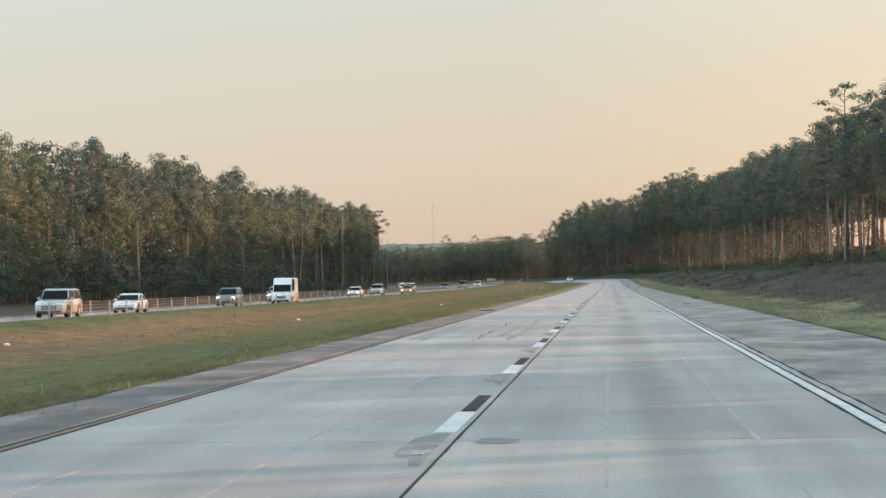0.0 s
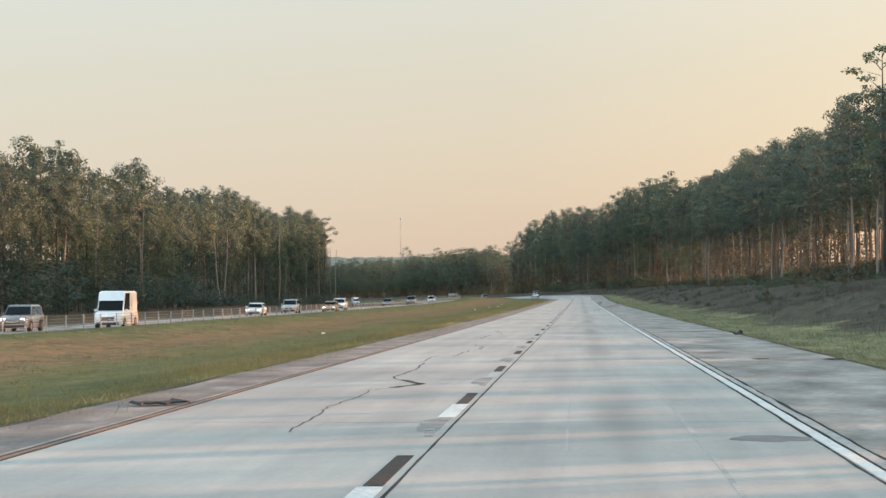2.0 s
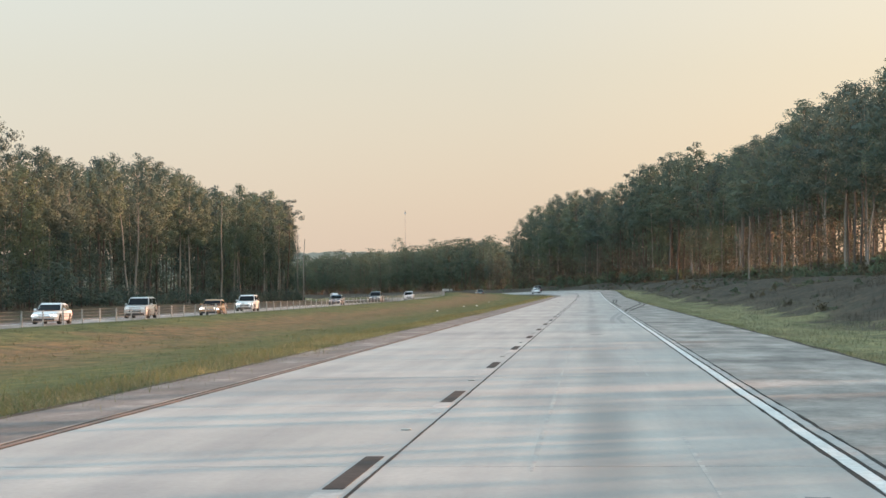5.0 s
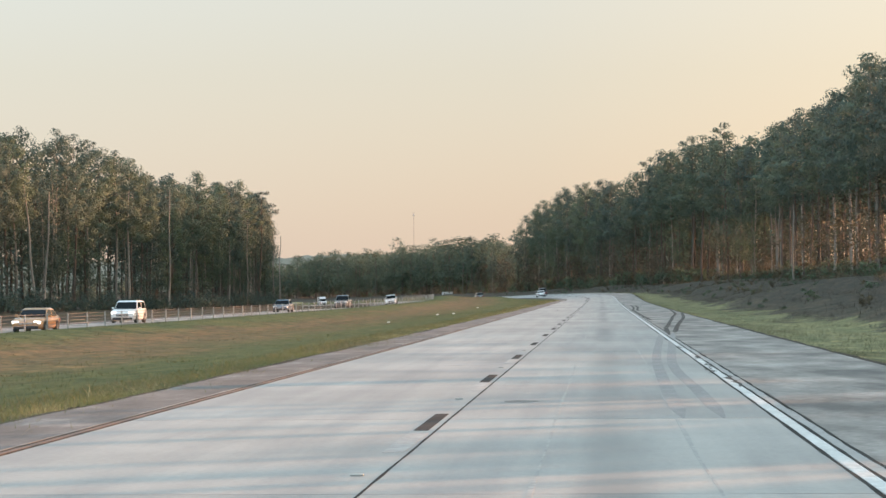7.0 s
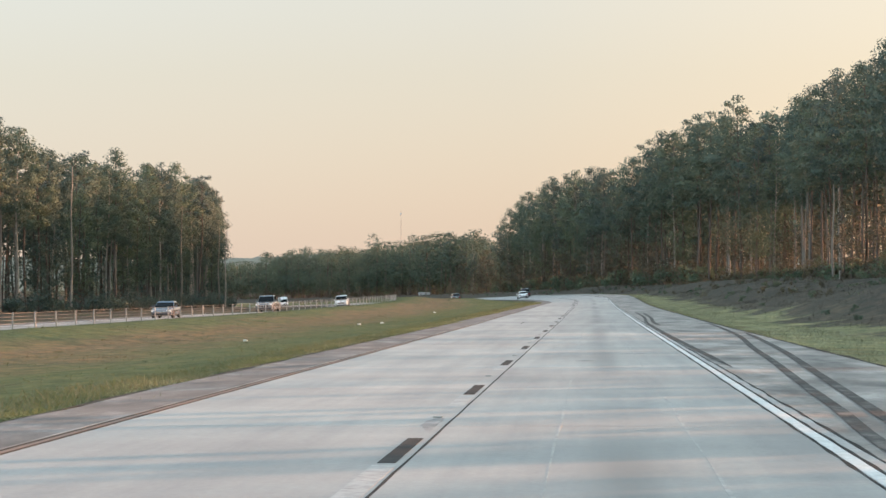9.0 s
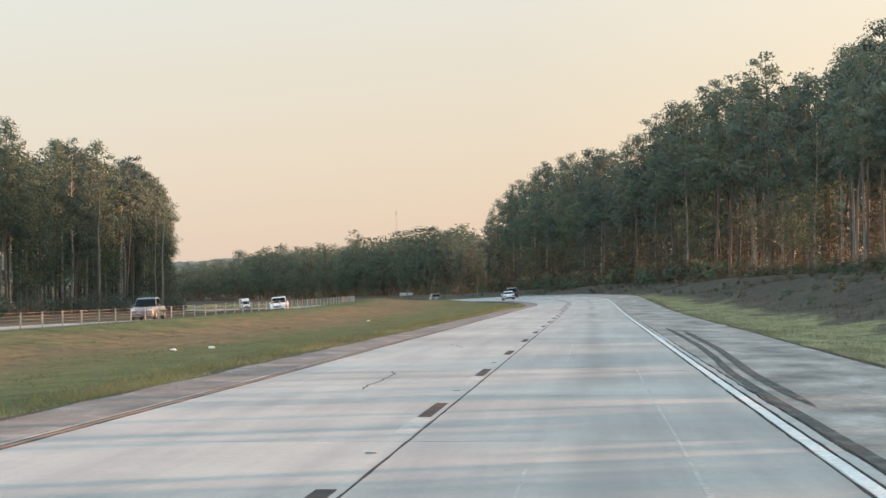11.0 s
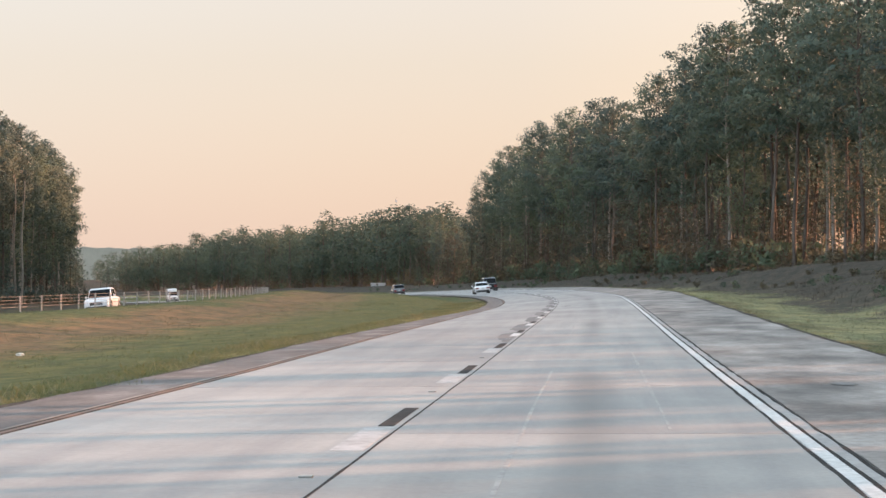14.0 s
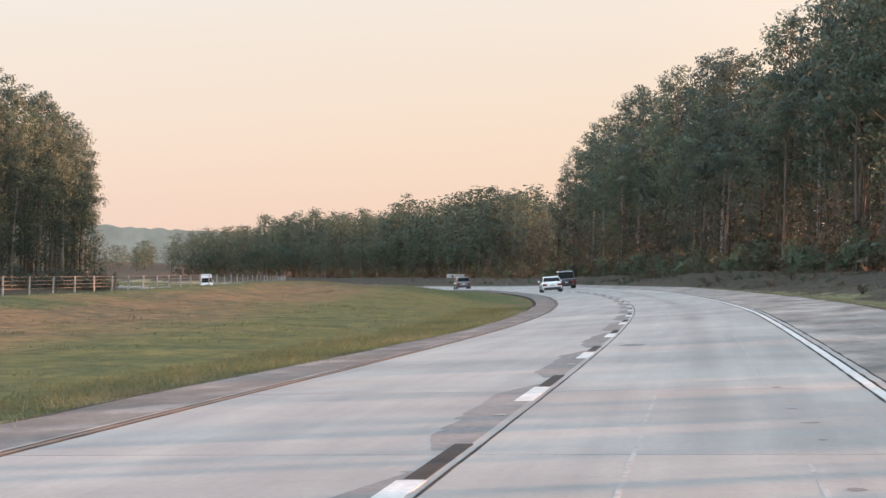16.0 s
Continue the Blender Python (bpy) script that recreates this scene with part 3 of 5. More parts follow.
def smooth_line(points, n=14):
    """A soft curve through a few (s, offset) points."""
    p = [points[0], *points, points[-1]]
    out = []
    for k in range(1, len(p) - 2):
        for j in range(n):
            t = j / n
            out.append(tuple(0.5 * (2 * p[k][c] + (p[k + 1][c] - p[k - 1][c]) * t + (2 * p[k - 1][c] - 5 * p[k][c] + 4 * p[k + 1][c] - p[k + 2][c]) * t * t
                       + (3 * p[k][c] - p[k - 1][c] - 3 * p[k + 1][c] + p[k + 2][c]) * t**3) for c in (0, 1)))
    return out + [points[-1]]


# cracks and tyre traces
CRACKS = [
    [(64.5, -1.75), (67.0, -1.8), (69.0, -1.88), (70.8, -1.77)],
    [(116.0, -1.99), (116.8, -1.98), (119.3, -2.03), (119.8, -2.0), (120.8, -1.95)],
    [(120.1, -1.58), (120.8, -1.55), (123.3, -1.53), (124.2, -1.45), (125.4, -1.47), (126.2, -1.21), (127.6, -1.3), (129.3, -1.26), (130.8, -1.51), (132.1, -1.66)],
    [(141.2, -1.87), (145.3, -1.9), (148.5, -1.85), (150.4, -1.55), (153.5, -1.7), (155.4, -1.9), (157.4, -1.82)],
    [(397.2, -1.58), (397.8, -1.61), (398.7, -1.69), (399.6, -1.61), (401.6, -1.66), (403.1, -1.65), (404.4, -1.84)],
    [(102.8, -1.44), (104.0, -1.1), (105.8, -1.61), (106.8, -1.85), (110.8, -1.75), (115.0, -1.88)],
    [(91.7, -1.64), (94.5, -1.7), (96.9, -1.81), (100.0, -1.69), (101.9, -1.75), (102.8, -1.44)],
    [(420.6, -1.5), (422.5, -1.72), (423.7, -2.0)],
    [(50.9, -1.78), (54.1, -1.7), (55.4, -1.86), (57.2, -1.76), (60.6, -1.85)],
]
for k, line in enumerate(CRACKS):
    trace("crack", line, 0.018 if k == 6 else 0.028, M_SEAL, 0.003, "wandering crack in the slab filled with tar", "crack", 0.03, k, "sealed cracks")
trace("tar_patch", [(102.6, -1.46), (104.0, -1.14), (105.6, -1.55)], 0.14, M_SEAL, 0.0035, "black tar patch on a broken slab", "tar patch", 0.03, 8)
SEAMS = [(-20, 700, 2.54), (-20, 700, 1.22), (-20, 80, -2.54), (-20, 80, -1.25)]
for a, b, off in SEAMS:
    r = random.Random(int(off * 100) + 500)
    s = a
    while s < b:
        ln = r.uniform(14, 40)
        o = off + r.uniform(-0.04, 0.04)
        ribbon_ob = ribbon("seam", span(s, min(b, s + ln), 3), o - 0.016, o + 0.016, 0.0022, 0.006, M_SEAM, 0.014)
        tagged(ribbon_ob, "pale scraped seam along the lane", "seam", "lane seams", "structure")
        s += ln + r.uniform(3, 26)
SKIDS = [
    ([(258, 2.6), (265, 2.64), (279.4, 2.84), (295, 3.3), (309.2, 3.77)], 0.2, M_FAINT_RUBBER),
    ([(258, 3.05), (265, 3.06), (275.2, 3.05), (289.3, 3.47), (309.2, 4.13)], 0.2, M_FAINT_RUBBER),
    ([(305, 3.88), (319, 4.19), (325, 4.45), (333, 4.75), (344, 5.2), (355, 5.6), (370, 6.25), (386, 6.62), (399, 6.78)], 0.17, M_RUBBER_MARK),
    ([(309, 4.2), (316, 4.48), (323, 4.76), (336, 5.35), (350, 6.0), (364, 6.5), (376, 6.85)], 0.18, M_RUBBER_MARK),
    ([(340, 4.14), (361, 4.06), (385, 4.04), (402, 4.09), (412, 4.3), (426, 4.48), (447, 4.47)], 0.16, M_RUBBER_MARK),
    ([(392, 4.4), (402, 4.42), (410, 4.58), (421, 4.78), (441, 4.87)], 0.18, M_RUBBER_MARK),
    ([(50.7, -2.94), (55.1, -2.99), (60.4, -2.93), (70.6, -2.97)], 0.2, M_FAINT_RUBBER),
    ([(51.8, -3.25), (56.1, -3.20), (60.9, -3.20), (68.2, -3.31)], 0.2, M_FAINT_RUBBER),
    ([(53.6, -1.34), (59.0, -1.31), (68.6, -1.32)], 0.2, M_FAINT_RUBBER),
    ([(50.4, -0.96), (54.3, -0.99), (58.2, -0.90), (72.5, -1.05)], 0.2, M_FAINT_RUBBER),
]
for k, (line, width, mat) in enumerate(SKIDS):
    trace("skid_mark", smooth_line(line), width, mat, 0.0034 + 0.0004 * k, "long dark skid mark of tyre rubber", "skid mark", 0.0, k, "skid marks", 14)
SCUFFS = [(288.9, 3.67), (280.4, 3.72), (275.2, 3.73), (272.6, 3.65), (268.9, 3.77), (267.1, 3.81)]
for k, (s, off) in enumerate(SCUFFS):
    trace("scuff_mark", [(s - 1.2, off - 0.07), (s - 0.3, off + 0.02), (s + 0.5, off - 0.03), (s + 1.5, off + 0.06)], 0.1, M_RUBBER_MARK, 0.0075, "black rubber scuff across the edge line", "scuff mark", 0.05, 40 + k, "scuffs on the edge line", 4)
STAINS = [(90.6, 2.8, 3.6, 0.5), (20.2, 0.15, 0.55, 0.35), (576, 0.25, 0.75, 0.7), (560, 2.55, 2.68, 0.15), (556, 2.56, 2.68, 0.12), (554, 2.62, 2.8, 0.12), (552, 2.66, 2.74, 0.1), (548, 2.62, 2.76, 0.12),
          (182.0, 3.0, 3.3, 0.3), (236, 1.6, 2.1, 0.5), (262, 0.4, 0.9, 0.3), (344, 1.2, 1.6, 0.25), (496, 5.0, 5.35, 0.5), (469, 1.5, 1.9, 0.4)]


def stain(s, a, b, length, k):
    r = random.Random(k)
    verts = [on_road(s, (a + b) / 2, 0.0036)]
    for j in range(18):
        t = j * math.tau / 18
        q = r.uniform(0.75, 1.1)
        verts.append(on_road(s + math.sin(t) * length * q, (a + b) / 2 + math.cos(t) * (b - a) / 2 * q, 0.0036))
    faces = [(0, 1 + j, 1 + (j + 1) % 18) for j in range(18)]
    return tagged(new("oil_stain", mesh_of("oil_stain", verts, faces, M_WORN)), "dull oil stain on the concrete", "stain", "oil stains", "structure")


for k, row in enumerate(STAINS):
    stain(*row, k)


# ---- concrete lane slabs ----
SLAB = 9.144


def lay_slabs():
    for k in range(-3, 110):
        s = k * SLAB + 2.0
        m = road_pose(s, 0, 0)
        back = m.inverted()
        for x0, x1 in ((0.008, 3.60), (-3.60, -0.008)):
            rows = span(s + 0.012, s + SLAB - 0.012, 3.1)
            verts, faces = [], []
            for q in rows:
                for off, up in ((x0, 0.0), (x1, 0.0), (x1, -0.12), (x0, -0.12)):
                    verts.append(back @ on_road(q, off, up))
            for n in range(len(rows) - 1):
                for c in range(4):
                    d = (c + 1) % 4
                    faces.append((4 * n + c, 4 * n + d, 4 * n + 4 + d, 4 * n + 4 + c))
            e = 4 * (len(rows) - 1)
            faces += [(3, 2, 1, 0), (e, e + 1, e + 2, e + 3)]
            ob = new("slab", mesh_of("slab", verts, faces, M_CONCRETE))
            ob.parent = road
            ob.matrix_world = m


tagged(ribbon("edge_strip", LONG, 3.61, 3.93, 0.0, 0.2, M_EDGE), "strip of concrete under the white edge line", "road edge", kind="structure")


# ---- trees ----
def unit(a):
    return a / (np.linalg.norm(a, axis=-1, keepdims=True) + 1e-9)


def leaf(r, v, f, m, c, s, mat, level=0.6):
    """One narrow spray of leaves at c."""
    a = np.array([r.gauss(0, 1), r.gauss(0, 1), r.gauss(0, level)])
    a /= np.linalg.norm(a) + 1e-6
    b = np.cross(a, [r.gauss(0, 1), r.gauss(0, 1), r.gauss(0, 1)])
    b /= np.linalg.norm(b) + 1e-6
    n = len(v)
    w = s * r.uniform(0.4, 0.8)
    v += [c - a * s, c + a * s * 0.6 + b * w, c + a * s - b * w * 0.7]
    f.append((n, n + 1, n + 2))
    m.append(mat)


def blob(r, v, f, m, centre, radius, count, size, mat, flat=0.75):
    """Sprays of leaves on and in an uneven ball."""
    for _ in range(count):
        d = np.array([r.gauss(0, 1), r.gauss(0, 1), r.gauss(0, 1)])
        d /= np.linalg.norm(d) + 1e-6
        c = np.array(centre) + d * np.array([radius, radius, radius * flat]) * r.uniform(0.4, 1.08)
        leaf(r, v, f, m, c, size * r.uniform(0.6, 1.4), mat)


def clump(g, crown, heart, centre, radius, flat, count, size):
    """A bough: many small sprays, thick in its middle and loose at its rim. crown: rows of verts, faces, normals; heart: the middle of the whole crown."""
    shape = np.array([radius, radius, radius * flat])
    base = sum(len(x) for x in crown[0])
    d = unit(g.normal(0, 1, (count, 3))) * (g.random((count, 1)) ** 0.4 + 0.12 * g.random((count, 1)) ** 4)
    c = np.array(centre) + d * shape * (1 + 0.18 * np.sin(d @ g.normal(0, 4, 3) + g.uniform(0, 6)))[:, None]
    out = unit(0.7 * unit((c - heart) * [1, 1, 0.6]) + d + [0, 0, 0.2])
    n = unit(out + g.normal(0, 0.6, (count, 3)))
    a = unit(np.cross(n, g.normal(0, 1, (count, 3))))
    b = np.cross(n, a)
    s = size * g.uniform(0.55, 1.4, (count, 1))
    w = s * g.uniform(0.4, 0.8, (count, 1))
    crown[0].append(np.stack([c - a * s, c + a * s * 0.7 - b * w, c + a * s * 0.9 + b * w * 0.8], 1).reshape(-1, 3))
    crown[1].append(np.arange(3 * count).reshape(-1, 3) + base)
    crown[2].append(np.repeat(unit(out + n * 0.3), 3, 0))


def soft_normals(me, normals):
    """Let a crown catch the light as boughs, not as single needles."""
    me.polygons.foreach_set("use_smooth", [True] * len(me.polygons))
    me.normals_split_custom_set_from_vertices(np.asarray(normals, np.float32))


def tube(v, f, m, points, radii, sides, mat):
    n0 = len(v)
    for (x, y, z), rad in zip(points, radii):
        for k in range(sides):
            a = 2 * math.pi * k / sides
            v.append(np.array([x + rad * math.cos(a), y + rad * math.sin(a), z]))
    for j in range(len(points) - 1):
        for k in range(sides):
            k2 = (k + 1) % sides
            a, b, c, d = n0 + j * sides + k, n0 + j * sides + k2, n0 + (j + 1) * sides + k2, n0 + (j + 1) * sides + k
            f += [(a, b, c), (a, c, d)]
            m += [mat, mat]


FORMS = {   # foot of the crown, its half width, boughs, their least and greatest radius, flatness
    "pine": ((0.34, 0.47), (0.125, 0.165), 27, (0.042, 0.08), (0.5, 0.8)),
    "mixed": ((0.2, 0.3), (0.12, 0.155), 34, (0.045, 0.08), (0.55, 0.85)),
    "leafy": ((0.12, 0.2), (0.15, 0.19), 30, (0.055, 0.09), (0.7, 0.95)),
    "lone": ((0.62, 0.66), (0.15, 0.16), 17, (0.03, 0.05), (0.4, 0.6)),
}


def tree_shape(kind, seed, sprays=4700, grain=0.0067, share=1.0, swell=1.0, bare=False):
    """A tree one unit high: trunk with limbs and crown, as verts, faces and material numbers; the crown's normals last."""
    r = random.Random(seed)
    g = np.random.default_rng(seed)
    tv, tf, tm, crown = [], [], [], ([], [], [])
    lean = (r.uniform(-0.03, 0.03), r.uniform(-0.03, 0.03))
    foot, spread, boughs, girth, flat = FORMS[kind]
    low, wide, boughs = r.uniform(*foot), r.uniform(*spread), max(6, round(boughs * share))
    thick = 0.0068
    heart = np.array([lean[0] * 0.6, lean[1] * 0.6, low + 0.45 * (1 - low)])

    def axis(z):
        return (lean[0] * z + 0.006 * math.sin(z * 9 + seed), lean[1] * z + 0.006 * math.cos(z * 7 + seed), z)

    zs = [0, 0.02, 0.15, 0.35, 0.55, 0.75, 0.93]
    tube(tv, tf, tm, [axis(z) for z in zs], [thick * 1.5, thick * 1.1, thick, thick * 0.85, thick * 0.7, thick * 0.45, thick * 0.12], 6, 0)
    heavy = r.uniform(0, 6.28)
    for k in range(boughs):
        u = (k + r.uniform(0.0, 1.0)) / boughs
        rad = r.uniform(*girth) * swell * (1.0 - 0.25 * u)
        h = low + 0.6 * rad + (0.985 - low - 1.3 * rad) * u
        a = k * 2.4 + r.uniform(-0.7, 0.7)
        full = math.sqrt(max(0.03, 1 - ((u - 0.3) / 0.7) ** 2)) if u > 0.3 else 0.7 + u
        reach = wide * full * r.uniform(0.12, 1.0) ** 0.6 * (1 + 0.22 * math.cos(a - heavy))
        if k == boughs - 1:
            reach *= 0.25
        x, y, _ = axis(h)
        ex, ey = x + reach * math.cos(a), y + reach * math.sin(a)
        if not bare:
            drop = reach * r.uniform(0.15, 0.5)
            tube(tv, tf, tm, [(x, y, h - drop - 0.01), ((x + ex) / 2, (y + ey) / 2, h - drop * 0.4), (ex, ey, h)], [0.003, 0.002, 0.0008], 3, 0)
        lot = int(sprays / boughs * (rad / (sum(girth) / 2.25 * swell)) ** 1.5)
        clump(g, crown, heart, (ex, ey, h), rad, r.uniform(*flat), lot, grain)
    for k in range(0 if bare else 7):      # dead stubs under the crown
        h = low * r.uniform(0.4, 1.0)
        a = r.uniform(0, 6.28)
        x, y, _ = axis(h)
        ln = r.uniform(0.02, 0.07)
        tube(tv, tf, tm, [(x, y, h), (x + ln * math.cos(a), y + ln * math.sin(a), h + 0.01)], [0.0016, 0.0006], 3, 0)
    cv, cf, cn = (np.concatenate(x) for x in crown)
    return [np.array(tv), np.array(tf), np.array(tm), cv, cf, np.ones(len(cf), int), cn]


def tree_meshes(kind, seed, sprays=4700):
    tv, tf, tm, cv, cf, cm, cn = tree_shape(kind, seed, sprays)
    bark = M_PALE_BARK if seed % 3 == 0 else M_BARK
    crown = mesh_of("crown", cv.tolist(), cf.tolist(), M_PINE if kind != "leafy" else M_LEAF)
    soft_normals(crown, cn)
    return mesh_of("trunk", tv.tolist(), tf.tolist(), bark, True), crown


KINDS = ["pine", "pine", "pine", "mixed", "pine", "leafy", "pine", "leafy"]
TREES = [tree_meshes(kind, 11 + k) for k, kind in enumerate(KINDS)]
TREE_LABEL = {"pine": "tall pine with a bare trunk and dark crown", "mixed": "tall dark pine with low branches", "leafy": "broadleaf tree with olive and brown leaves"}


def wood_shape(kind, seed, sprays=800, grain=0.0135, mat=None):
    """A plainer tree for the depth of the woods."""
    tv, tf, tm, cv, cf, cm, cn = tree_shape(kind, seed, sprays, grain, 0.6, 1.2, True)
    leafy = 1 if kind == "leafy" else 0
    up = unit(tv * [1, 1, 0] + 1e-6)
    return np.concatenate([tv, cv]), np.concatenate([tf, cf + len(tv)]), np.concatenate([tm * 0, cm + (leafy if mat is None else mat)]), np.concatenate([up, cn])


WOOD = [wood_shape(kind, 40 + k) for k, kind in enumerate(KINDS)]


def plant(k, s, off, height, turn, group, wide=1.0):
    x, y = road_xy(s, off)
    z = float(ground_z(s, off)) - 0.15
    base = new("pine_tree" if KINDS[k] != "leafy" else "broadleaf_tree")
    base.matrix_world = Matrix.LocRotScale((float(x), float(y), z), Euler((0, 0, turn)), (height * wide, height * wide, height))
    piece("trunk", TREES[k][0], base)
    piece("crown", TREES[k][1], base)
    return tagged(base, TREE_LABEL[KINDS[k]], "tree", group)


# front of the woods, s and offset of the edge, and the trees' height along it
RIGHT_EDGE = ([-60, 300, 640, 700, 745, 800, 870, 930, 1000, 1600], [34, 34, 33, 29, 25, 24, 27, 32, 33, 33])
RIGHT_TALL = ([-60, 250, 300, 375, 390, 405, 435, 465, 495, 540, 570, 615, 630, 645, 660, 690, 705, 720, 735, 750, 765, 780, 795, 810, 825, 840, 855, 870, 900, 918, 930, 945, 950, 956, 972, 984, 996, 1008, 1020, 1032, 1044, 1056, 1104, 1116, 1128, 1140, 1152, 1164, 1188, 1200, 1212, 1224, 1248, 1284, 1300],
              [24.3, 24.0, 23.7, 23.4, 24.6, 25.7, 25.5, 26.3, 28.1, 28.7, 27.6, 27.2, 28.8, 30.5, 32.1, 32.9, 32.9, 31.8, 31.3, 30.7, 29.7, 27.0, 28.3, 29.3, 30.7, 30.4, 29.3, 30.2, 31.0, 31.0, 29.2, 27.2, 21.2, 14, 12, 18.5, 21.1, 22.9, 25.5, 26.6, 25.9, 24.9, 24.5, 23.4, 22.1, 21.6, 23.1, 25.0, 26.2, 25.7, 24.6, 23.2, 21.3, 18.5, 16.4])
LEFT_EDGE = ([100, 323, 414, 583, 700, 770, 990], [-70, -70, -70, -77, -71, -67, -53])
LEFT_TALL = ([100, 270, 300, 330, 375, 435, 450, 465, 480, 495, 510, 525, 540, 585, 600, 615, 630, 645, 660, 690, 720, 735, 750, 765, 795, 825, 840, 855, 870, 900, 930, 945, 960],
             [21.6, 21.6, 22.6, 24.6, 25.3, 25.0, 23.0, 21.9, 21.6, 22.6, 23.8, 25.0, 26.4, 27.0, 26.4, 25.4, 25.4, 26.0, 26.7, 27.3, 27.9, 28.6, 29.1, 28.9, 28.6, 27.8, 28.8, 29.4, 28.8, 27.8, 26.3, 24.7, 22.7])
rt = random.Random(12)
woods = []
s = 30.0
while s < 1010:
    off = float(np.interp(s, *RIGHT_EDGE))
    tall = float(np.interp(s, *RIGHT_TALL))
    k = rt.choice([0, 1, 2, 4, 6]) if s < 640 else rt.choice([0, 1, 2, 3, 4, 6, 5, 7])
    plant(k, s, off + rt.uniform(0, 3.0), tall * rt.choice([0.86, 0.91, 0.95, 0.98, 1.0, 1.01, 1.03]) * (0.82 if KINDS[k] == "leafy" else 1), rt.uniform(0, 6.28), "trees along the verge")
    s += rt.uniform(4.6, 7.2)
s = 215.0
while s < 955:
    off = float(np.interp(s, *LEFT_EDGE))
    tall = float(np.interp(s, *LEFT_TALL))
    k = rt.choice([0, 1, 2, 3, 4, 6, 5, 7])
    plant(k, s, off - rt.uniform(0, 3.0), tall * rt.choice([0.88, 0.93, 0.96, 0.98, 1.0, 1.01, 1.03]) * (0.85 if KINDS[k] == "leafy" else 1), rt.uniform(0, 6.28), "trees beyond the opposite carriageway")
    s += rt.uniform(5.0, 7.0)


def fill(s0, s1, edge, tall, side, rows, gap, count_seed, kinds=range(8), least=0.85, broad=1.2):
    r = random.Random(count_seed)
    out = []
    for depth in rows:
        s = s0
        while s < s1:
            off = float(np.interp(s, *edge)) + side * (depth + r.uniform(-1.5, 1.5))
            h = float(np.interp(s, *tall)) * r.uniform(least, 1.04)
            x, y = road_xy(s, off)
            k = r.choice(kinds)
            out.append((k, float(x), float(y), float(ground_z(s, off)) - 0.2, r.uniform(0, 6.28), h * r.uniform(0.95, broad), h * (0.85 if KINDS[k] == "leafy" else 1)))
            s += gap * r.uniform(0.7, 1.3) * (1 + depth / 60)
    return out


MATS = [M_BARK, M_PINE, M_LEAF]
# the first run, -20 to 52, is unseen and added to shade the near road
rows = fill(-20, 52, RIGHT_EDGE, RIGHT_TALL, 1, (-2, 4, 10), 4.0, 14, (3, 5, 7)) + fill(0, 640, RIGHT_EDGE, RIGHT_TALL, 1, (8, 16, 27), 7.5, 1, (0, 1, 2, 4, 6)) + fill(640, 935, RIGHT_EDGE, RIGHT_TALL, 1, (7, 15, 24), 6.5, 7, (0, 1, 2, 4, 6, 3)) + fill(935, 1010, RIGHT_EDGE, RIGHT_TALL, 1, (4, 9), 6, 8, (5, 7))
tagged(join_copies("woods_right", WOOD, rows, MATS), "dense pine wood behind the verge trees", "woods", kind="stuff")
rows = fill(1005, 1295, RIGHT_EDGE, RIGHT_TALL, 1, (3.5, 7, 12, 18, 27, 38), 5.6, 2, (5, 7), 0.78, 1.5)
tagged(join_copies("woods_bend", WOOD, rows, MATS), "dark woods along the outside of the bend", "woods", kind="stuff")
rows = fill(215, 950, LEFT_EDGE, LEFT_TALL, -1, (8, 17), 5.2, 3)
tagged(join_copies("woods_left", WOOD, rows, MATS), "dense mixed wood beyond the opposite carriageway", "woods", kind="stuff")


KINDS.append("lone")
TREES.append(tree_meshes("lone", 31, 1500))
TREE_LABEL["lone"] = "tall open pine with a sparse flat crown above the others"
plant(8, 303, 33.5, 26.8, 0.7, "trees along the verge", 1.3)
plant(8, 742, -66.0, 27.6, 2.0, "trees beyond the opposite carriageway", 1.0)
# hidden rows deep behind the bend, added to stop sun coming through the wood
rows = fill(745, 1290, RIGHT_EDGE, RIGHT_TALL, 1, (36, 47, 60), 6.0, 21, (3, 5, 7), 0.7, 1.7)
tagged(join_copies("woods_deep", WOOD, rows, MATS), "hidden tree rows added behind the bend to block the sun", "woods", kind="stuff")


def snag(x, y, height, lean, seed):
    """A dead pine: a bare pale trunk with a few stubs."""
    v, f, m = [], [], []
    r = random.Random(seed)
    pts = [(lean * z + 0.12 * math.sin(z * 0.5 + seed), 0.1 * math.cos(z * 0.4), z) for z in np.linspace(-0.4, height, 8)]
    tube(v, f, m, pts, list(np.linspace(0.2, 0.07, 8)), 7, 0)
    for k in range(8):
        z = r.uniform(0.4, 0.97) * height
        a, ln = r.uniform(0, 6.28), r.uniform(0.5, 1.6)
        tube(v, f, m, [(lean * z, 0, z), (lean * z + ln * math.cos(a), ln * math.sin(a), z + r.uniform(-0.2, 0.5))], [0.05, 0.015], 4, 0)
    s, off = to_road(np.array([x]), np.array([y]))
    ob = new("dead_tree", mesh_of("dead_tree", [tuple(q) for q in v], f, M_PALE_BARK, True))
    ob.location = (x, y, float(ground_z(s, off)[0]))
    return tagged(ob, "dead bare pine trunk, pale and almost branchless", "dead tree", "dead trunks at the wood's edge")


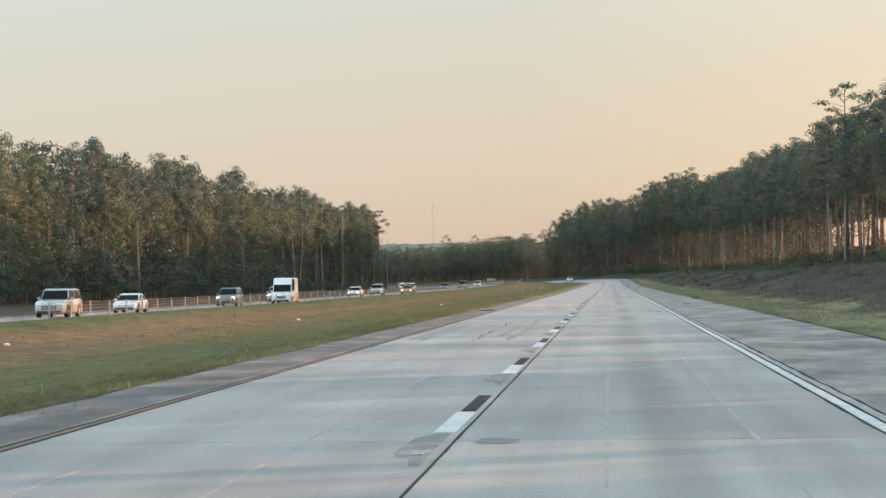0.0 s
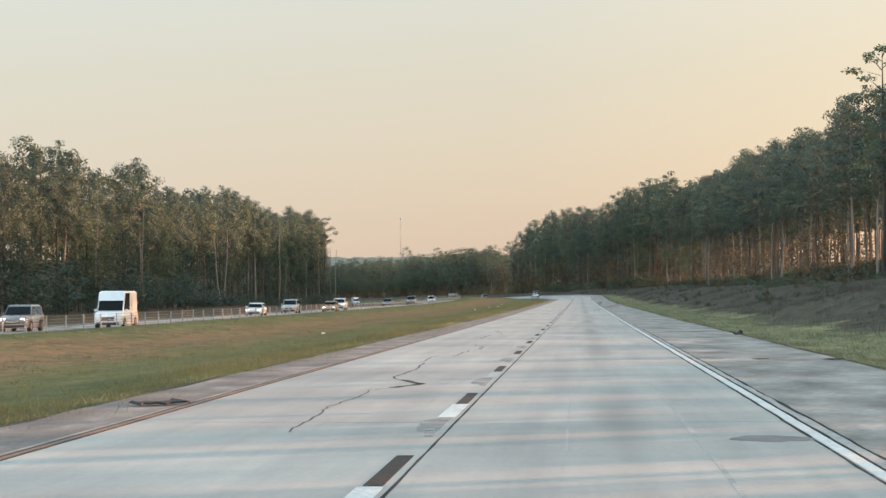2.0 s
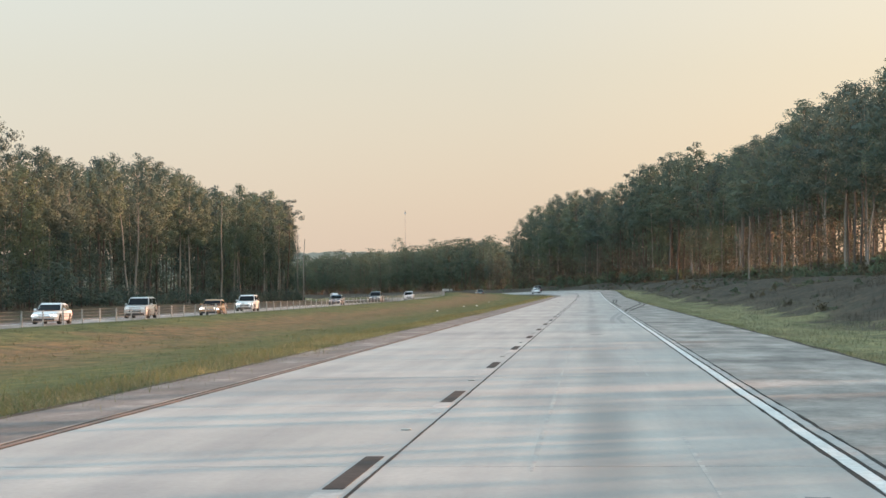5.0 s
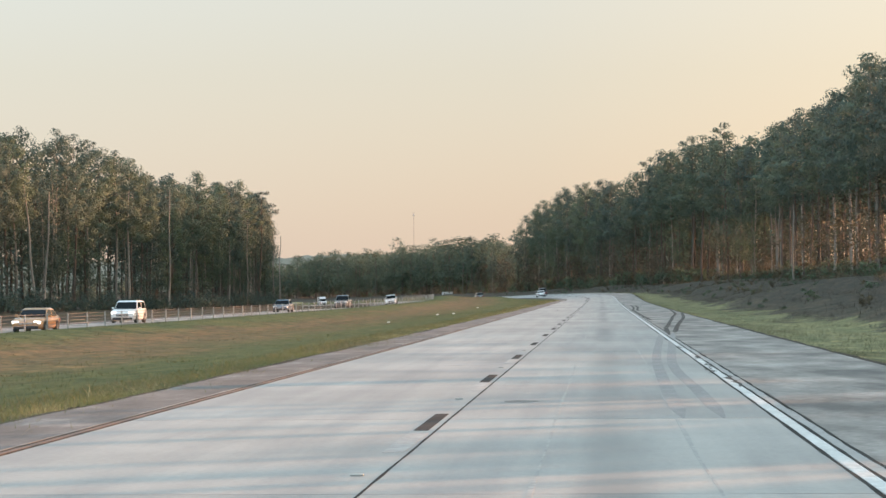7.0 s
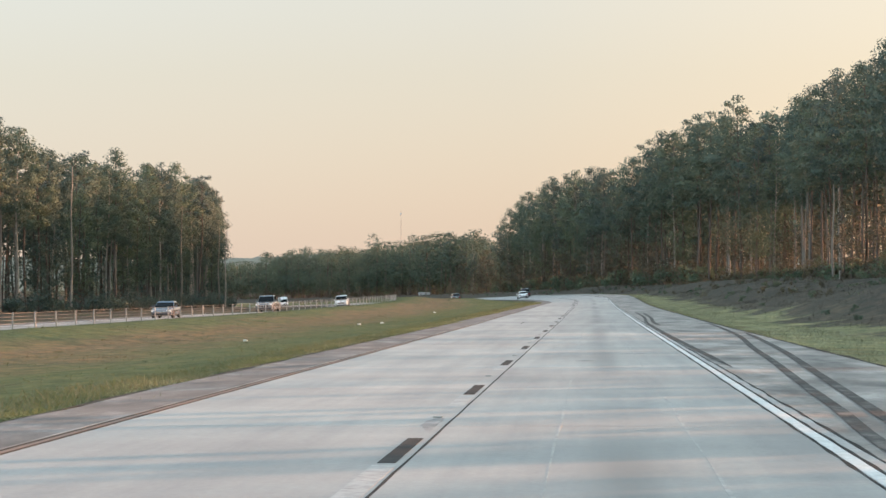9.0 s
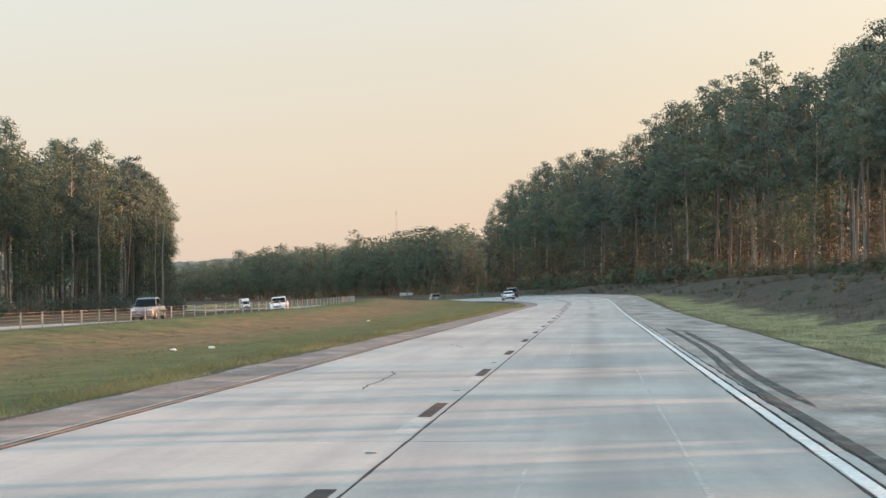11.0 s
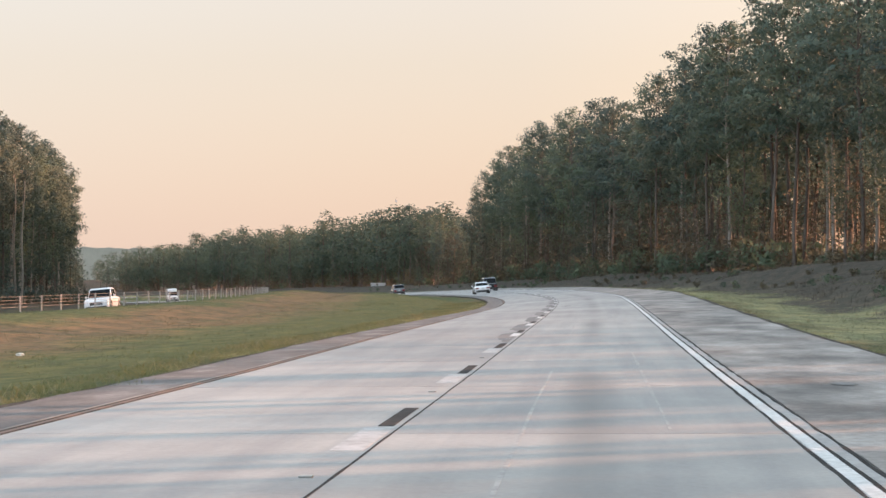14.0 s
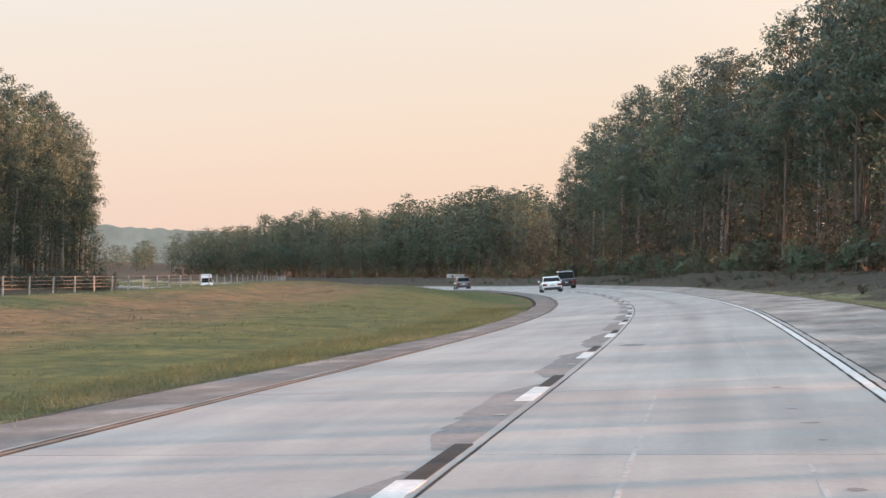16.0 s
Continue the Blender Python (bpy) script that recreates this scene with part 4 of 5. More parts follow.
for k, (x, y, h, lean) in enumerate([(-68.5, 323, 11, 0.01), (-68, 414, 16, 0.005), (-73, 520, 17, -0.1), (-72.5, 522, 16, 0.05), (-73, 610, 21, 0.0), (-74, 700, 19, 0.0), (-76, 760, 17, 0.02), (-78, 764, 18, 0.0), (33.0, 420, 9, 0.12), (30.0, 560, 12, 0.0)]):
    snag(x, y, h, lean, k)
rf = random.Random(77)
far_rows = []
for _ in range(40):
    x, y = rf.uniform(-760, -300), rf.uniform(1500, 1950)
    h = rf.uniform(10, 17)
    far_rows.append((rf.choice((3, 5, 7)), x, y, -3.0, rf.uniform(0, 6.28), h * 1.5, h))
for _ in range(90):
    x, y = rf.uniform(-310, -185), rf.uniform(1400, 1580)
    h = rf.uniform(9, 14)
    ss, oo = to_road(np.array([x]), np.array([y]))
    far_rows.append((rf.choice((5, 7)), x, y, float(ground_z(ss, oo)[0]) - 0.5, rf.uniform(0, 6.28), h * 1.6, h))
tagged(join_copies("woods_far", WOOD, far_rows, MATS), "low woods in the valley beyond the bend", "woods", kind="stuff")

# lower broadleaf trees between the trunks
BROAD = [k for k, kind in enumerate(KINDS) if kind == "leafy"]


def understorey(name, s0, s1, edge, side, seed, label, gap, leaves=M_LEAF):
    r = random.Random(seed)
    out = []
    s = s0
    while s < s1:
        off = float(np.interp(s, *edge)) + side * r.uniform(-2, 8)
        x, y = road_xy(s, off)
        h = r.uniform(7, 16)
        out.append((r.choice(BROAD), float(x), float(y), float(ground_z(s, off)) - 0.2, r.uniform(0, 6.28), h * r.uniform(1.0, 1.5), h))
        s += gap * r.uniform(0.5, 1.5)
    tagged(join_copies(name, WOOD, out, [M_BARK, M_PINE, leaves]), label, "understorey", kind="stuff")


understorey("understorey_right", 640, 1010, RIGHT_EDGE, 1, 81, "lower broadleaf trees with brown and olive leaves", 5.0, M_AUTUMN)
# the stretch up to 112 m is out of view, added to shade the road
understorey("understorey_near", -20, 112, RIGHT_EDGE, 1, 85, "unseen dense lower broadleaf trees added to shade the road", 3.0)
understorey("understorey_verge", 315, 640, RIGHT_EDGE, 1, 84, "scattered brownish broadleaf trees among the pines", 11.0, M_AUTUMN)
understorey("understorey_left", 215, 480, LEFT_EDGE, -1, 82, "lower broadleaf trees filling the edge of the wood", 3.8)
understorey("understorey_left_far", 480, 950, LEFT_EDGE, -1, 83, "few lower broadleaf trees between bare pine trunks", 13.0)


# undergrowth
def bush_shape(seed, leaves, mat):
    r = random.Random(seed)
    v, f, m = [], [], []
    for k in range(7):
        a = r.uniform(0, 6.28)
        d = r.uniform(0, 0.7)
        blob(r, v, f, m, (d * math.cos(a), d * math.sin(a), r.uniform(0.25, 0.75)), r.uniform(0.25, 0.42), leaves // 7, 0.135, mat, 0.8)
    for k in range(4):
        a = r.uniform(0, 6.28)
        tube(v, f, m, [(0, 0, -0.1), (0.25 * math.cos(a), 0.25 * math.sin(a), 0.3), (0.5 * math.cos(a), 0.5 * math.sin(a), 0.75)], [0.03, 0.02, 0.008], 3, 0)
    v = np.array(v)
    v[:, 2] = np.minimum(v[:, 2], 1.0 - 0.03 * np.sin(9 * v[:, 0]) ** 2)      # tops cut level so the brush belt casts a crisp shade edge
    return v, np.array(f), np.array(m)


BUSH = [bush_shape(70 + k, 88, 1 + k % 2) for k in range(6)]
for k in range(3):      # saplings, indices 6 to 8
    BUSH.append(wood_shape("leafy", 90 + k, 220, 0.03, k % 2)[:3])


def shrub(r, s, off, h):
    """A bush, or a sapling where it is tall."""
    x, y = road_xy(s, off)
    low = h < 2.6
    return (r.randrange(6) if low else 6 + r.randrange(3), float(x), float(y), float(ground_z(s, off)) - 0.1, r.uniform(0, 6.28), h * (r.uniform(0.6, 0.95) if low else r.uniform(1.2, 1.9)), h)


r = random.Random(31)
rows = []
for s in np.arange(150, 1010, 1.8):
    e = float(np.interp(s, *RIGHT_EDGE))
    for _ in range(2):
        off = e + r.uniform(-6, 8) if r.random() < 0.5 else r.uniform(13.5, e)
        h = (r.uniform(1.0, 3.4) if s < 640 else r.uniform(1.2, 4.5)) if off > e - 3 else r.uniform(0.35, 0.9)
        rows.append(shrub(r, s, off, h))
for s in np.arange(1000, 1290, 1.6):
    rows.append(shrub(r, s, float(np.interp(s, *RIGHT_EDGE)) + r.uniform(2, 7), r.uniform(1.5, 6.5)))
# an even belt of brush at the wood's foot, thickened and sized to shade the right lane
for s in np.arange(-30, 700, 0.62):
    off = float(np.interp(s, *RIGHT_EDGE)) + r.uniform(2, 11)
    low_sun = math.tan(radians(SUN_UP)) / math.sin(radians(SUN_TURN) + float(heading(s)))
    h = max(1.0, float(road_z(s)) + (off + 0.1) * low_sun + r.gauss(0, 0.09) - float(ground_z(s, off)) + 0.1)
    x, y = road_xy(s, off)
    rows.append((r.randrange(6), float(x), float(y), float(ground_z(s, off)) - 0.1, r.uniform(0, 6.28), r.uniform(2.0, 2.8), h))
for s in np.arange(700, 950, 0.9):
    off = float(np.interp(s, *RIGHT_EDGE)) + r.uniform(-1.5, 5)
    x, y = road_xy(s, off)
    rows.append((r.randrange(6), float(x), float(y), float(ground_z(s, off)) - 0.1, r.uniform(0, 6.28), r.uniform(1.8, 2.8), r.uniform(2.2, 4.6)))
tagged(join_copies("undergrowth_right", BUSH, rows, [M_BARK, M_BRUSH, M_LEAF]), "brown undergrowth on the bank below the trees", "undergrowth", kind="stuff")
rows = []
for s in np.arange(215, 955, 1.9):
    e = float(np.interp(s, *LEFT_EDGE))
    for _ in range(2):
        rows.append(shrub(r, s, e + r.uniform(-6, 5), r.uniform(1.3, 7.5) if s < 470 else r.uniform(1.0, 3.6)))
tagged(join_copies("undergrowth_left", BUSH, rows, [M_BARK, M_PINE, M_LEAF]), "tall undergrowth at the foot of the wood", "undergrowth", kind="stuff")


# ---- far hills and the mast ----
def hills():
    r = random.Random(5)
    verts, faces, n = [], [], 0
    for dist, high, seed in ((2300, 38, 1.0), (3300, 66, 2.2)):
        a0 = len(verts)
        angles = np.linspace(-0.75, 0.35, 420)
        for a in angles:
            h = 6 * min(1, max(0, (-a - 0.11) / 0.1)) + high * (0.84 + 0.12 * math.sin(a * 17 + seed) + 0.06 * math.sin(a * 41 + seed * 3)) + r.uniform(0, 3.5)
            x, y = dist * math.sin(a), 300 + dist * math.cos(a)
            verts += [(x, y, -20), (x, y, h), (x * 1.15, y * 1.15, h * 0.9)]
        for k in range(len(angles) - 1):
            b = a0 + 3 * k
            faces += [(b, b + 3, b + 4, b + 1), (b + 1, b + 4, b + 5, b + 2)]
    # distance haze is put into the pale colour and a steady emission
    m, n, l, b = shader("far_woods_haze_glow", 1.0)
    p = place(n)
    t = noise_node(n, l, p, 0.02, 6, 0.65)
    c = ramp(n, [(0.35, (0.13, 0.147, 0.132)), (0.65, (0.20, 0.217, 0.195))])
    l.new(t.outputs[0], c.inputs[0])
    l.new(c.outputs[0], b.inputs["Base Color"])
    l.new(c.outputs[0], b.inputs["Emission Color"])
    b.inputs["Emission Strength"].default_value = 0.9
    return tagged(new("backdrop", mesh_of("backdrop", verts, faces, m)), "low wooded hills, evening haze put into their pale glowing colour", "hills", kind="structure")


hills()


def mast():
    base = new("radio_mast")
    base.location = (-322, 4024, 0)
    bm = bmesh.new()
    for k in range(3):
        a = k * 2.094
        bmesh.ops.create_cone(bm, cap_ends=True, segments=6, radius1=0.16, radius2=0.12, depth=144, matrix=Matrix.Translation((0.7 * math.cos(a), 0.7 * math.sin(a), 72)))
    for k in range(36):
        box(bm, -0.7, 0.7, -0.1, 0.1, 4 * k, 4 * k + 0.25)
    part("lattice", bm, plain("mast_paint", (0.4, 0.28, 0.25), 0.6), base)
    bm = bmesh.new()
    box(bm, -1.3, 1.3, -0.8, 0.8, 137, 141)
    part("antenna", bm, M_STEEL, base)
    return tagged(base, "slender lattice radio mast on the horizon", "mast")


mast()


# ---- cable barrier beside the opposite carriageway ----
M_CABLE = plain("weathered_cable", (0.12, 0.115, 0.11), 0.7, 0.3)


def barrier():
    bm = bmesh.new()
    box(bm, -0.04, 0.04, -0.03, 0.03, -0.3, 0.86, 0.01)
    post = bpy.data.meshes.new("post"); bm.to_mesh(post); bm.free(); post.materials.append(M_POST)
    base = new("cable_barrier")
    r = random.Random(3)
    for k in range(140, 330):
        s = (k - 115) * 4.6
        x, y = road_xy(s, -28.0)
        ob = piece("post", post, base)
        ob.matrix_world = Matrix.Translation((float(x), float(y), float(ground_z(s, -28.0)))) @ Euler((r.uniform(-0.03, 0.03), r.uniform(-0.03, 0.03), float(heading(s)))).to_matrix().to_4x4()
    ss = [(k - 115) * 4.6 for k in range(140, 330)]
    for h in (0.28, 0.46, 0.64, 0.82):
        verts, faces = [], []
        for s in ss:
            x, y = road_xy(s, -27.93)
            z = float(ground_z(s, -28.0)) + h
            a = float(heading(s))
            for dx, dz in ((-0.011, -0.012), (0.011, -0.012), (0.011, 0.012), (-0.011, 0.012)):
                verts.append((float(x) + dx * math.cos(a), float(y) + dx * math.sin(a), z + dz))
        for k in range(len(ss) - 1):
            for c in range(4):
                d = (c + 1) % 4
                faces.append((4 * k + c, 4 * k + d, 4 * k + 4 + d, 4 * k + 4 + c))
        piece("cable", mesh_of("cable", verts, faces, M_CABLE), base)
    return tagged(base, "steel cable barrier on grey posts at the edge of the grass", "barrier")


barrier()


# ---- vehicles ----
def loft(bm, rings):
    rows = [[bm.verts.new(p) for p in ring] for ring in rings]
    n = len(rows[0])
    for a, b in zip(rows, rows[1:]):
        for k in range(n):
            k2 = (k + 1) % n
            bm.faces.new((a[k], a[k2], b[k2], b[k]))
    bm.faces.new(list(reversed(rows[0])))
    bm.faces.new(rows[-1])
    bmesh.ops.recalc_face_normals(bm, faces=bm.faces)


def body_ring(y, w, z0, z1):
    """A rounded cross-section of the lower body at y."""
    s = 0.06
    return [(-w + s, y, z0), (w - s, y, z0), (w, y, z0 + 0.12), (w + 0.015, y, (z0 + z1) / 2), (w - 0.02, y, z1 - 0.07), (w - 0.12, y, z1), (-w + 0.12, y, z1), (-w + 0.02, y, z1 - 0.07), (-w - 0.015, y, (z0 + z1) / 2), (-w, y, z0 + 0.12)]


SHAPES = {  # half width, length, belt height, roof height, cabin: base front, roof front, roof back, base back, bonnet height, boot height, wheel radius, wheelbase
    "sedan": (0.92, 4.75, 0.92, 1.45, 0.95, 0.25, -1.15, -1.95, 0.88, 0.98, 0.33, 2.78),
    "suv": (0.97, 4.75, 1.08, 1.74, 1.05, 0.45, -1.95, -2.28, 1.06, 1.08, 0.37, 2.78),
    "big_suv": (1.02, 5.2, 1.18, 1.9, 1.1, 0.55, -2.2, -2.5, 1.15, 1.18, 0.4, 3.0),
    "van": (1.02, 5.9, 1.2, 2.65, 1.95, 1.25, -2.85, -2.93, 1.15, 1.2, 0.36, 3.7),
    "pickup": (1.02, 5.7, 1.14, 1.88, 1.05, 0.5, -0.95, -1.2, 1.12, 1.12, 0.4, 3.6),
    "hatch": (0.98, 4.5, 1.0, 1.85, 0.85, 0.45, -1.75, -2.1, 1.05, 1.0, 0.4, 2.6),
}
WHEELS = {}


def wheel_meshes(rad):
    if rad not in WHEELS:
        bm = bmesh.new()
        prof = [(-0.11, rad * 0.62), (-0.115, rad * 0.92), (-0.08, rad), (0.08, rad), (0.115, rad * 0.92), (0.11, rad * 0.62)]
        rows = [[bm.verts.new((x, r0 * math.cos(math.tau * k / 20), r0 * math.sin(math.tau * k / 20))) for k in range(20)] for x, r0 in prof]
        for a, b in zip(rows, rows[1:] + rows[:1]):
            for k in range(20):
                bm.faces.new((a[k], a[(k + 1) % 20], b[(k + 1) % 20], b[k]))
        bmesh.ops.recalc_face_normals(bm, faces=bm.faces)
        tyre = bpy.data.meshes.new("tyre"); bm.to_mesh(tyre); bm.free(); tyre.materials.append(M_TYRE)
        bm = bmesh.new()
        bmesh.ops.create_cone(bm, cap_ends=True, segments=20, radius1=rad * 0.62, radius2=rad * 0.62, depth=0.19, matrix=Euler((0, math.pi / 2, 0)).to_matrix().to_4x4())
        for k in range(5):
            m = Euler((math.tau * k / 5, 0, 0)).to_matrix().to_4x4() @ Matrix.Translation((0, 0, rad * 0.32)) @ Matrix.Diagonal((0.215, 0.07, rad * 0.55, 1))
            bmesh.ops.create_cube(bm, size=1, matrix=m)
        rim = bpy.data.meshes.new("rim"); bm.to_mesh(rim); bm.free(); rim.materials.append(M_RIM)
        WHEELS[rad] = (tyre, rim)
    return WHEELS[rad]


def pane(name, pts, base, mat, out):
    """A thin curved-edge pane through four corners, pushed out a little."""
    bm = bmesh.new()
    p = [Vector(q) for q in pts]
    n = (p[1] - p[0]).cross(p[3] - p[0]).normalized() * out
    c = sum(p, Vector()) / 4
    inner = [q.lerp(c, 0.07) for q in p]
    a = [bm.verts.new(q - n * 0.5) for q in inner]
    b = [bm.verts.new(q + n) for q in inner]
    bm.faces.new(b)
    bm.faces.new(list(reversed(a)))
    for k in range(4):
        bm.faces.new((a[k], a[(k + 1) % 4], b[(k + 1) % 4], b[k]))
    bmesh.ops.recalc_face_normals(bm, faces=bm.faces)
    return part(name, bm, mat, base)


def vehicle(kind, colour, label, category, s, off, oncoming, lit=False, up=0.0, roof_colour=None):
    w, ln, belt, roof, cf, rf, rb, cb, bonnet, boot, rad, wheelbase = SHAPES[kind]
    col = PAINTS[colour]
    base = new({"sedan": "sedan", "suv": "suv", "big_suv": "suv", "van": "van", "pickup": "pickup_truck", "hatch": "suv"}[kind])
    f, b, lo = ln / 2, -ln / 2, rad * 0.62
    bm = bmesh.new()
    rings = [body_ring(b, w * 0.84, lo + 0.12, boot - 0.2), body_ring(b + 0.08, w * 0.93, lo + 0.02, boot - 0.06), body_ring(b + 0.35, w * 0.98, lo, boot), body_ring(cb + 0.05, w, lo, max(boot, belt) if kind != "pickup" else boot),
             body_ring((cb + cf) / 2, w, lo, belt), body_ring(cf, w, lo, max(belt - 0.02, bonnet)), body_ring((cf + f) / 2 + 0.1, w * 0.99, lo, bonnet - 0.02), body_ring(f - 0.28, w * 0.96, lo, bonnet - 0.12),
             body_ring(f - 0.07, w * 0.9, lo + 0.04, bonnet - 0.22), body_ring(f, w * 0.8, lo + 0.14, bonnet - 0.32)]
    loft(bm, rings)
    body = part("body", bm, col, base, "", True)
    # cabin
    k = 0.80 if kind != "van" else 0.9
    z0, z1 = belt - 0.05, roof
    bm = bmesh.new()
    loft(bm, [[(-w * 0.93, cb, z0), (w * 0.93, cb, z0), (w * 0.93, cf, z0), (-w * 0.93, cf, z0)], [(-w * (k + 0.02), rb - 0.05, z1 - 0.1), (w * (k + 0.02), rb - 0.05, z1 - 0.1), (w * (k + 0.02), rf + 0.08, z1 - 0.1), (-w * (k + 0.02), rf + 0.08, z1 - 0.1)],
              [(-w * (k - 0.1), rb + 0.15, z1), (w * (k - 0.1), rb + 0.15, z1), (w * (k - 0.1), rf - 0.12, z1), (-w * (k - 0.1), rf - 0.12, z1)]])
    bmesh.ops.bevel(bm, geom=list(bm.edges), offset=0.045, segments=2, affect="EDGES", profile=0.6)
    cabin = part("cabin", bm, PAINTS[roof_colour] if roof_colour else col, base)
    zt = z1 - 0.11
    wb, wt = w * 0.93, w * (k + 0.02)
    q = 0.58 if kind == "van" else 1.0
    tx, ty, tz = wb + (wt - wb) * q, cf + (rf + 0.08 - cf) * q, belt + (zt - belt) * q
    pane("windscreen", [(wb, cf, belt), (-wb, cf, belt), (-tx, ty, tz), (tx, ty, tz)], base, M_GLASS, 0.012)
    pane("rear_window", [(-wb, cb, belt + 0.03), (wb, cb, belt + 0.03), (wt, rb - 0.05, zt), (-wt, rb - 0.05, zt)], base, M_GLASS, 0.012)
    split = [(cf - 0.15, rf - 0.05, (cf + cb) / 2 + 0.15)] if kind == "van" else [(cf - 0.12, rf, (cf + cb) / 2 + 0.05), ((cf + cb) / 2 - 0.05, None, cb + 0.25)]
    for side in (-1, 1):
        for a, at, e in split:
            pane("side_window", [(side * wb, a, belt + 0.02), (side * wb, e, belt + 0.02), (side * wt, max(e, rb + 0.1), zt), (side * wt, a if at is None else at, zt)][::side], base, M_GLASS, 0.012)
        bm = bmesh.new()
        box(bm, side * (w + 0.1) - 0.09, side * (w + 0.1) + 0.09, cf - 0.35, cf - 0.24, belt + 0.0, belt + 0.15, 0.03)
        part("mirror", bm, col, base)
        bm = bmesh.new()
        box(bm, side * w * 0.7 - 0.2, side * w * 0.7 + 0.2, f - 0.2, f - 0.03, bonnet - 0.36, bonnet - 0.2, 0.03)
        part("headlight", bm, M_LAMP_ON if lit else M_LAMP, base)
        bm = bmesh.new()
        tall = 0.16 if kind == "sedan" else 0.34
        box(bm, side * w * 0.74 - 0.2, side * w * 0.74 + 0.2, b - 0.015, b + 0.14, boot - 0.22 - tall, boot - 0.2, 0.025)
        part("tail_light", bm, M_TAIL, base)
    bm = bmesh.new()
    box(bm, -w * 0.5, w * 0.5, f - 0.06, f + 0.015, lo + 0.28, bonnet - 0.34, 0.03)
    grille = part("grille", bm, M_TRIM, base)
    for j in range(3):
        z = lo + 0.33 + j * (bonnet - lo - 0.72) / 2
        bm = bmesh.new()
        box(bm, -w * 0.46, w * 0.46, f + 0.01, f + 0.03, z, z + 0.03, 0.006)
        part("grille_bar", bm, M_CHROME, grille)
    bm = bmesh.new()
    box(bm, -w * 0.8, w * 0.8, f - 0.1, f + 0.04, lo + 0.0, lo + 0.2, 0.05)
    part("front_bumper", bm, M_TRIM, base)
    bm = bmesh.new()
    box(bm, -w * 0.86, w * 0.86, b - 0.05, b + 0.12, lo + 0.0, lo + 0.26, 0.05)
    part("rear_bumper", bm, M_TRIM, base)
    bm = bmesh.new()
    box(bm, -0.16, 0.16, b - 0.03, b - 0.005, boot - 0.42, boot - 0.27, 0.006)
    part("number_plate", bm, M_PLATE, base)
    if kind == "pickup":
        bm = bmesh.new()
        box(bm, -w * 0.82, w * 0.82, b + 0.16, cb - 0.08, boot - 0.02, boot + 0.025, 0.02)
        part("bed_cover", bm, M_TRIM, base)
    tyre, rim = wheel_meshes(rad)
    for side in (-1, 1):
        for y in (wheelbase / 2, -wheelbase / 2):
            bm = bmesh.new()
            bmesh.ops.create_cone(bm, cap_ends=True, segments=20, radius1=rad * 1.14, radius2=rad * 1.14, depth=0.2, matrix=Matrix.Translation((side * (w - 0.075), y, rad * 1.05)) @ Euler((0, math.pi / 2, 0)).to_matrix().to_4x4())
            part("wheel_arch", bm, M_TRIM, base)
            wheel = piece("wheel", tyre, base)
            wheel.location = (side * (w - 0.07), y, rad)
            piece("rim", rim, wheel)
    base.matrix_world = road_pose(s, off, up, 180 if oncoming else 0)
    return tagged(base, label, category, "traffic on the opposite carriageway" if oncoming else "traffic ahead")


OUT, IN, LOW = -35.4, -32.1, -0.72
vehicle("big_suv", "silver", "large pale silver suv with dark windows and chrome grille", "car", 146, OUT, True, False, LOW)
vehicle("sedan", "white", "white sedan with dark windscreen on the opposite carriageway", "car", 168, OUT, True, False, LOW)
vehicle("suv", "grey", "grey suv on the opposite carriageway", "car", 212, OUT, True, True, LOW)
vehicle("van", "white", "tall white delivery van with a dark windscreen", "van", 226, IN, True, False, LOW)
vehicle("suv", "silver", "silver suv with lit headlights behind the barrier", "car", 243, OUT, True, True, LOW)
vehicle("sedan", "white", "white sedan with dark windscreen on the opposite carriageway", "car", 317, OUT, True, True, LOW)
vehicle("suv", "silver", "silver suv behind the cable barrier", "car", 347, OUT, True, False, LOW)
vehicle("sedan", "bronze", "bronze sedan behind the cable barrier", "car", 363, IN, True, True, LOW)
vehicle("suv", "white", "white suv with a dark grille", "car", 404, OUT, True, True, LOW)
vehicle("sedan", "blue", "slate grey sedan behind the cable barrier", "car", 488, OUT, True, False, LOW)
vehicle("pickup", "grey", "grey pickup truck behind the cable barrier", "pickup truck", 548, OUT, True, False, LOW)
vehicle("pickup", "white", "white pickup truck where the roads begin to bend", "pickup truck", 640, OUT, True, False, LOW)
vehicle("van", "white", "white box van far along the bend", "van", 930, OUT, True, False, LOW)
vehicle("sedan", "white", "white sedan driving away, dark rear window and red lamps", "car", 738, -1.55, False)
vehicle("hatch", "black", "boxy black suv with a pale rear frame, driving away", "car", 764, 1.85, False, False, 0.0, "grey")
vehicle("suv", "grey", "dark grey suv far ahead on the bend", "car", 850, -1.8, False)


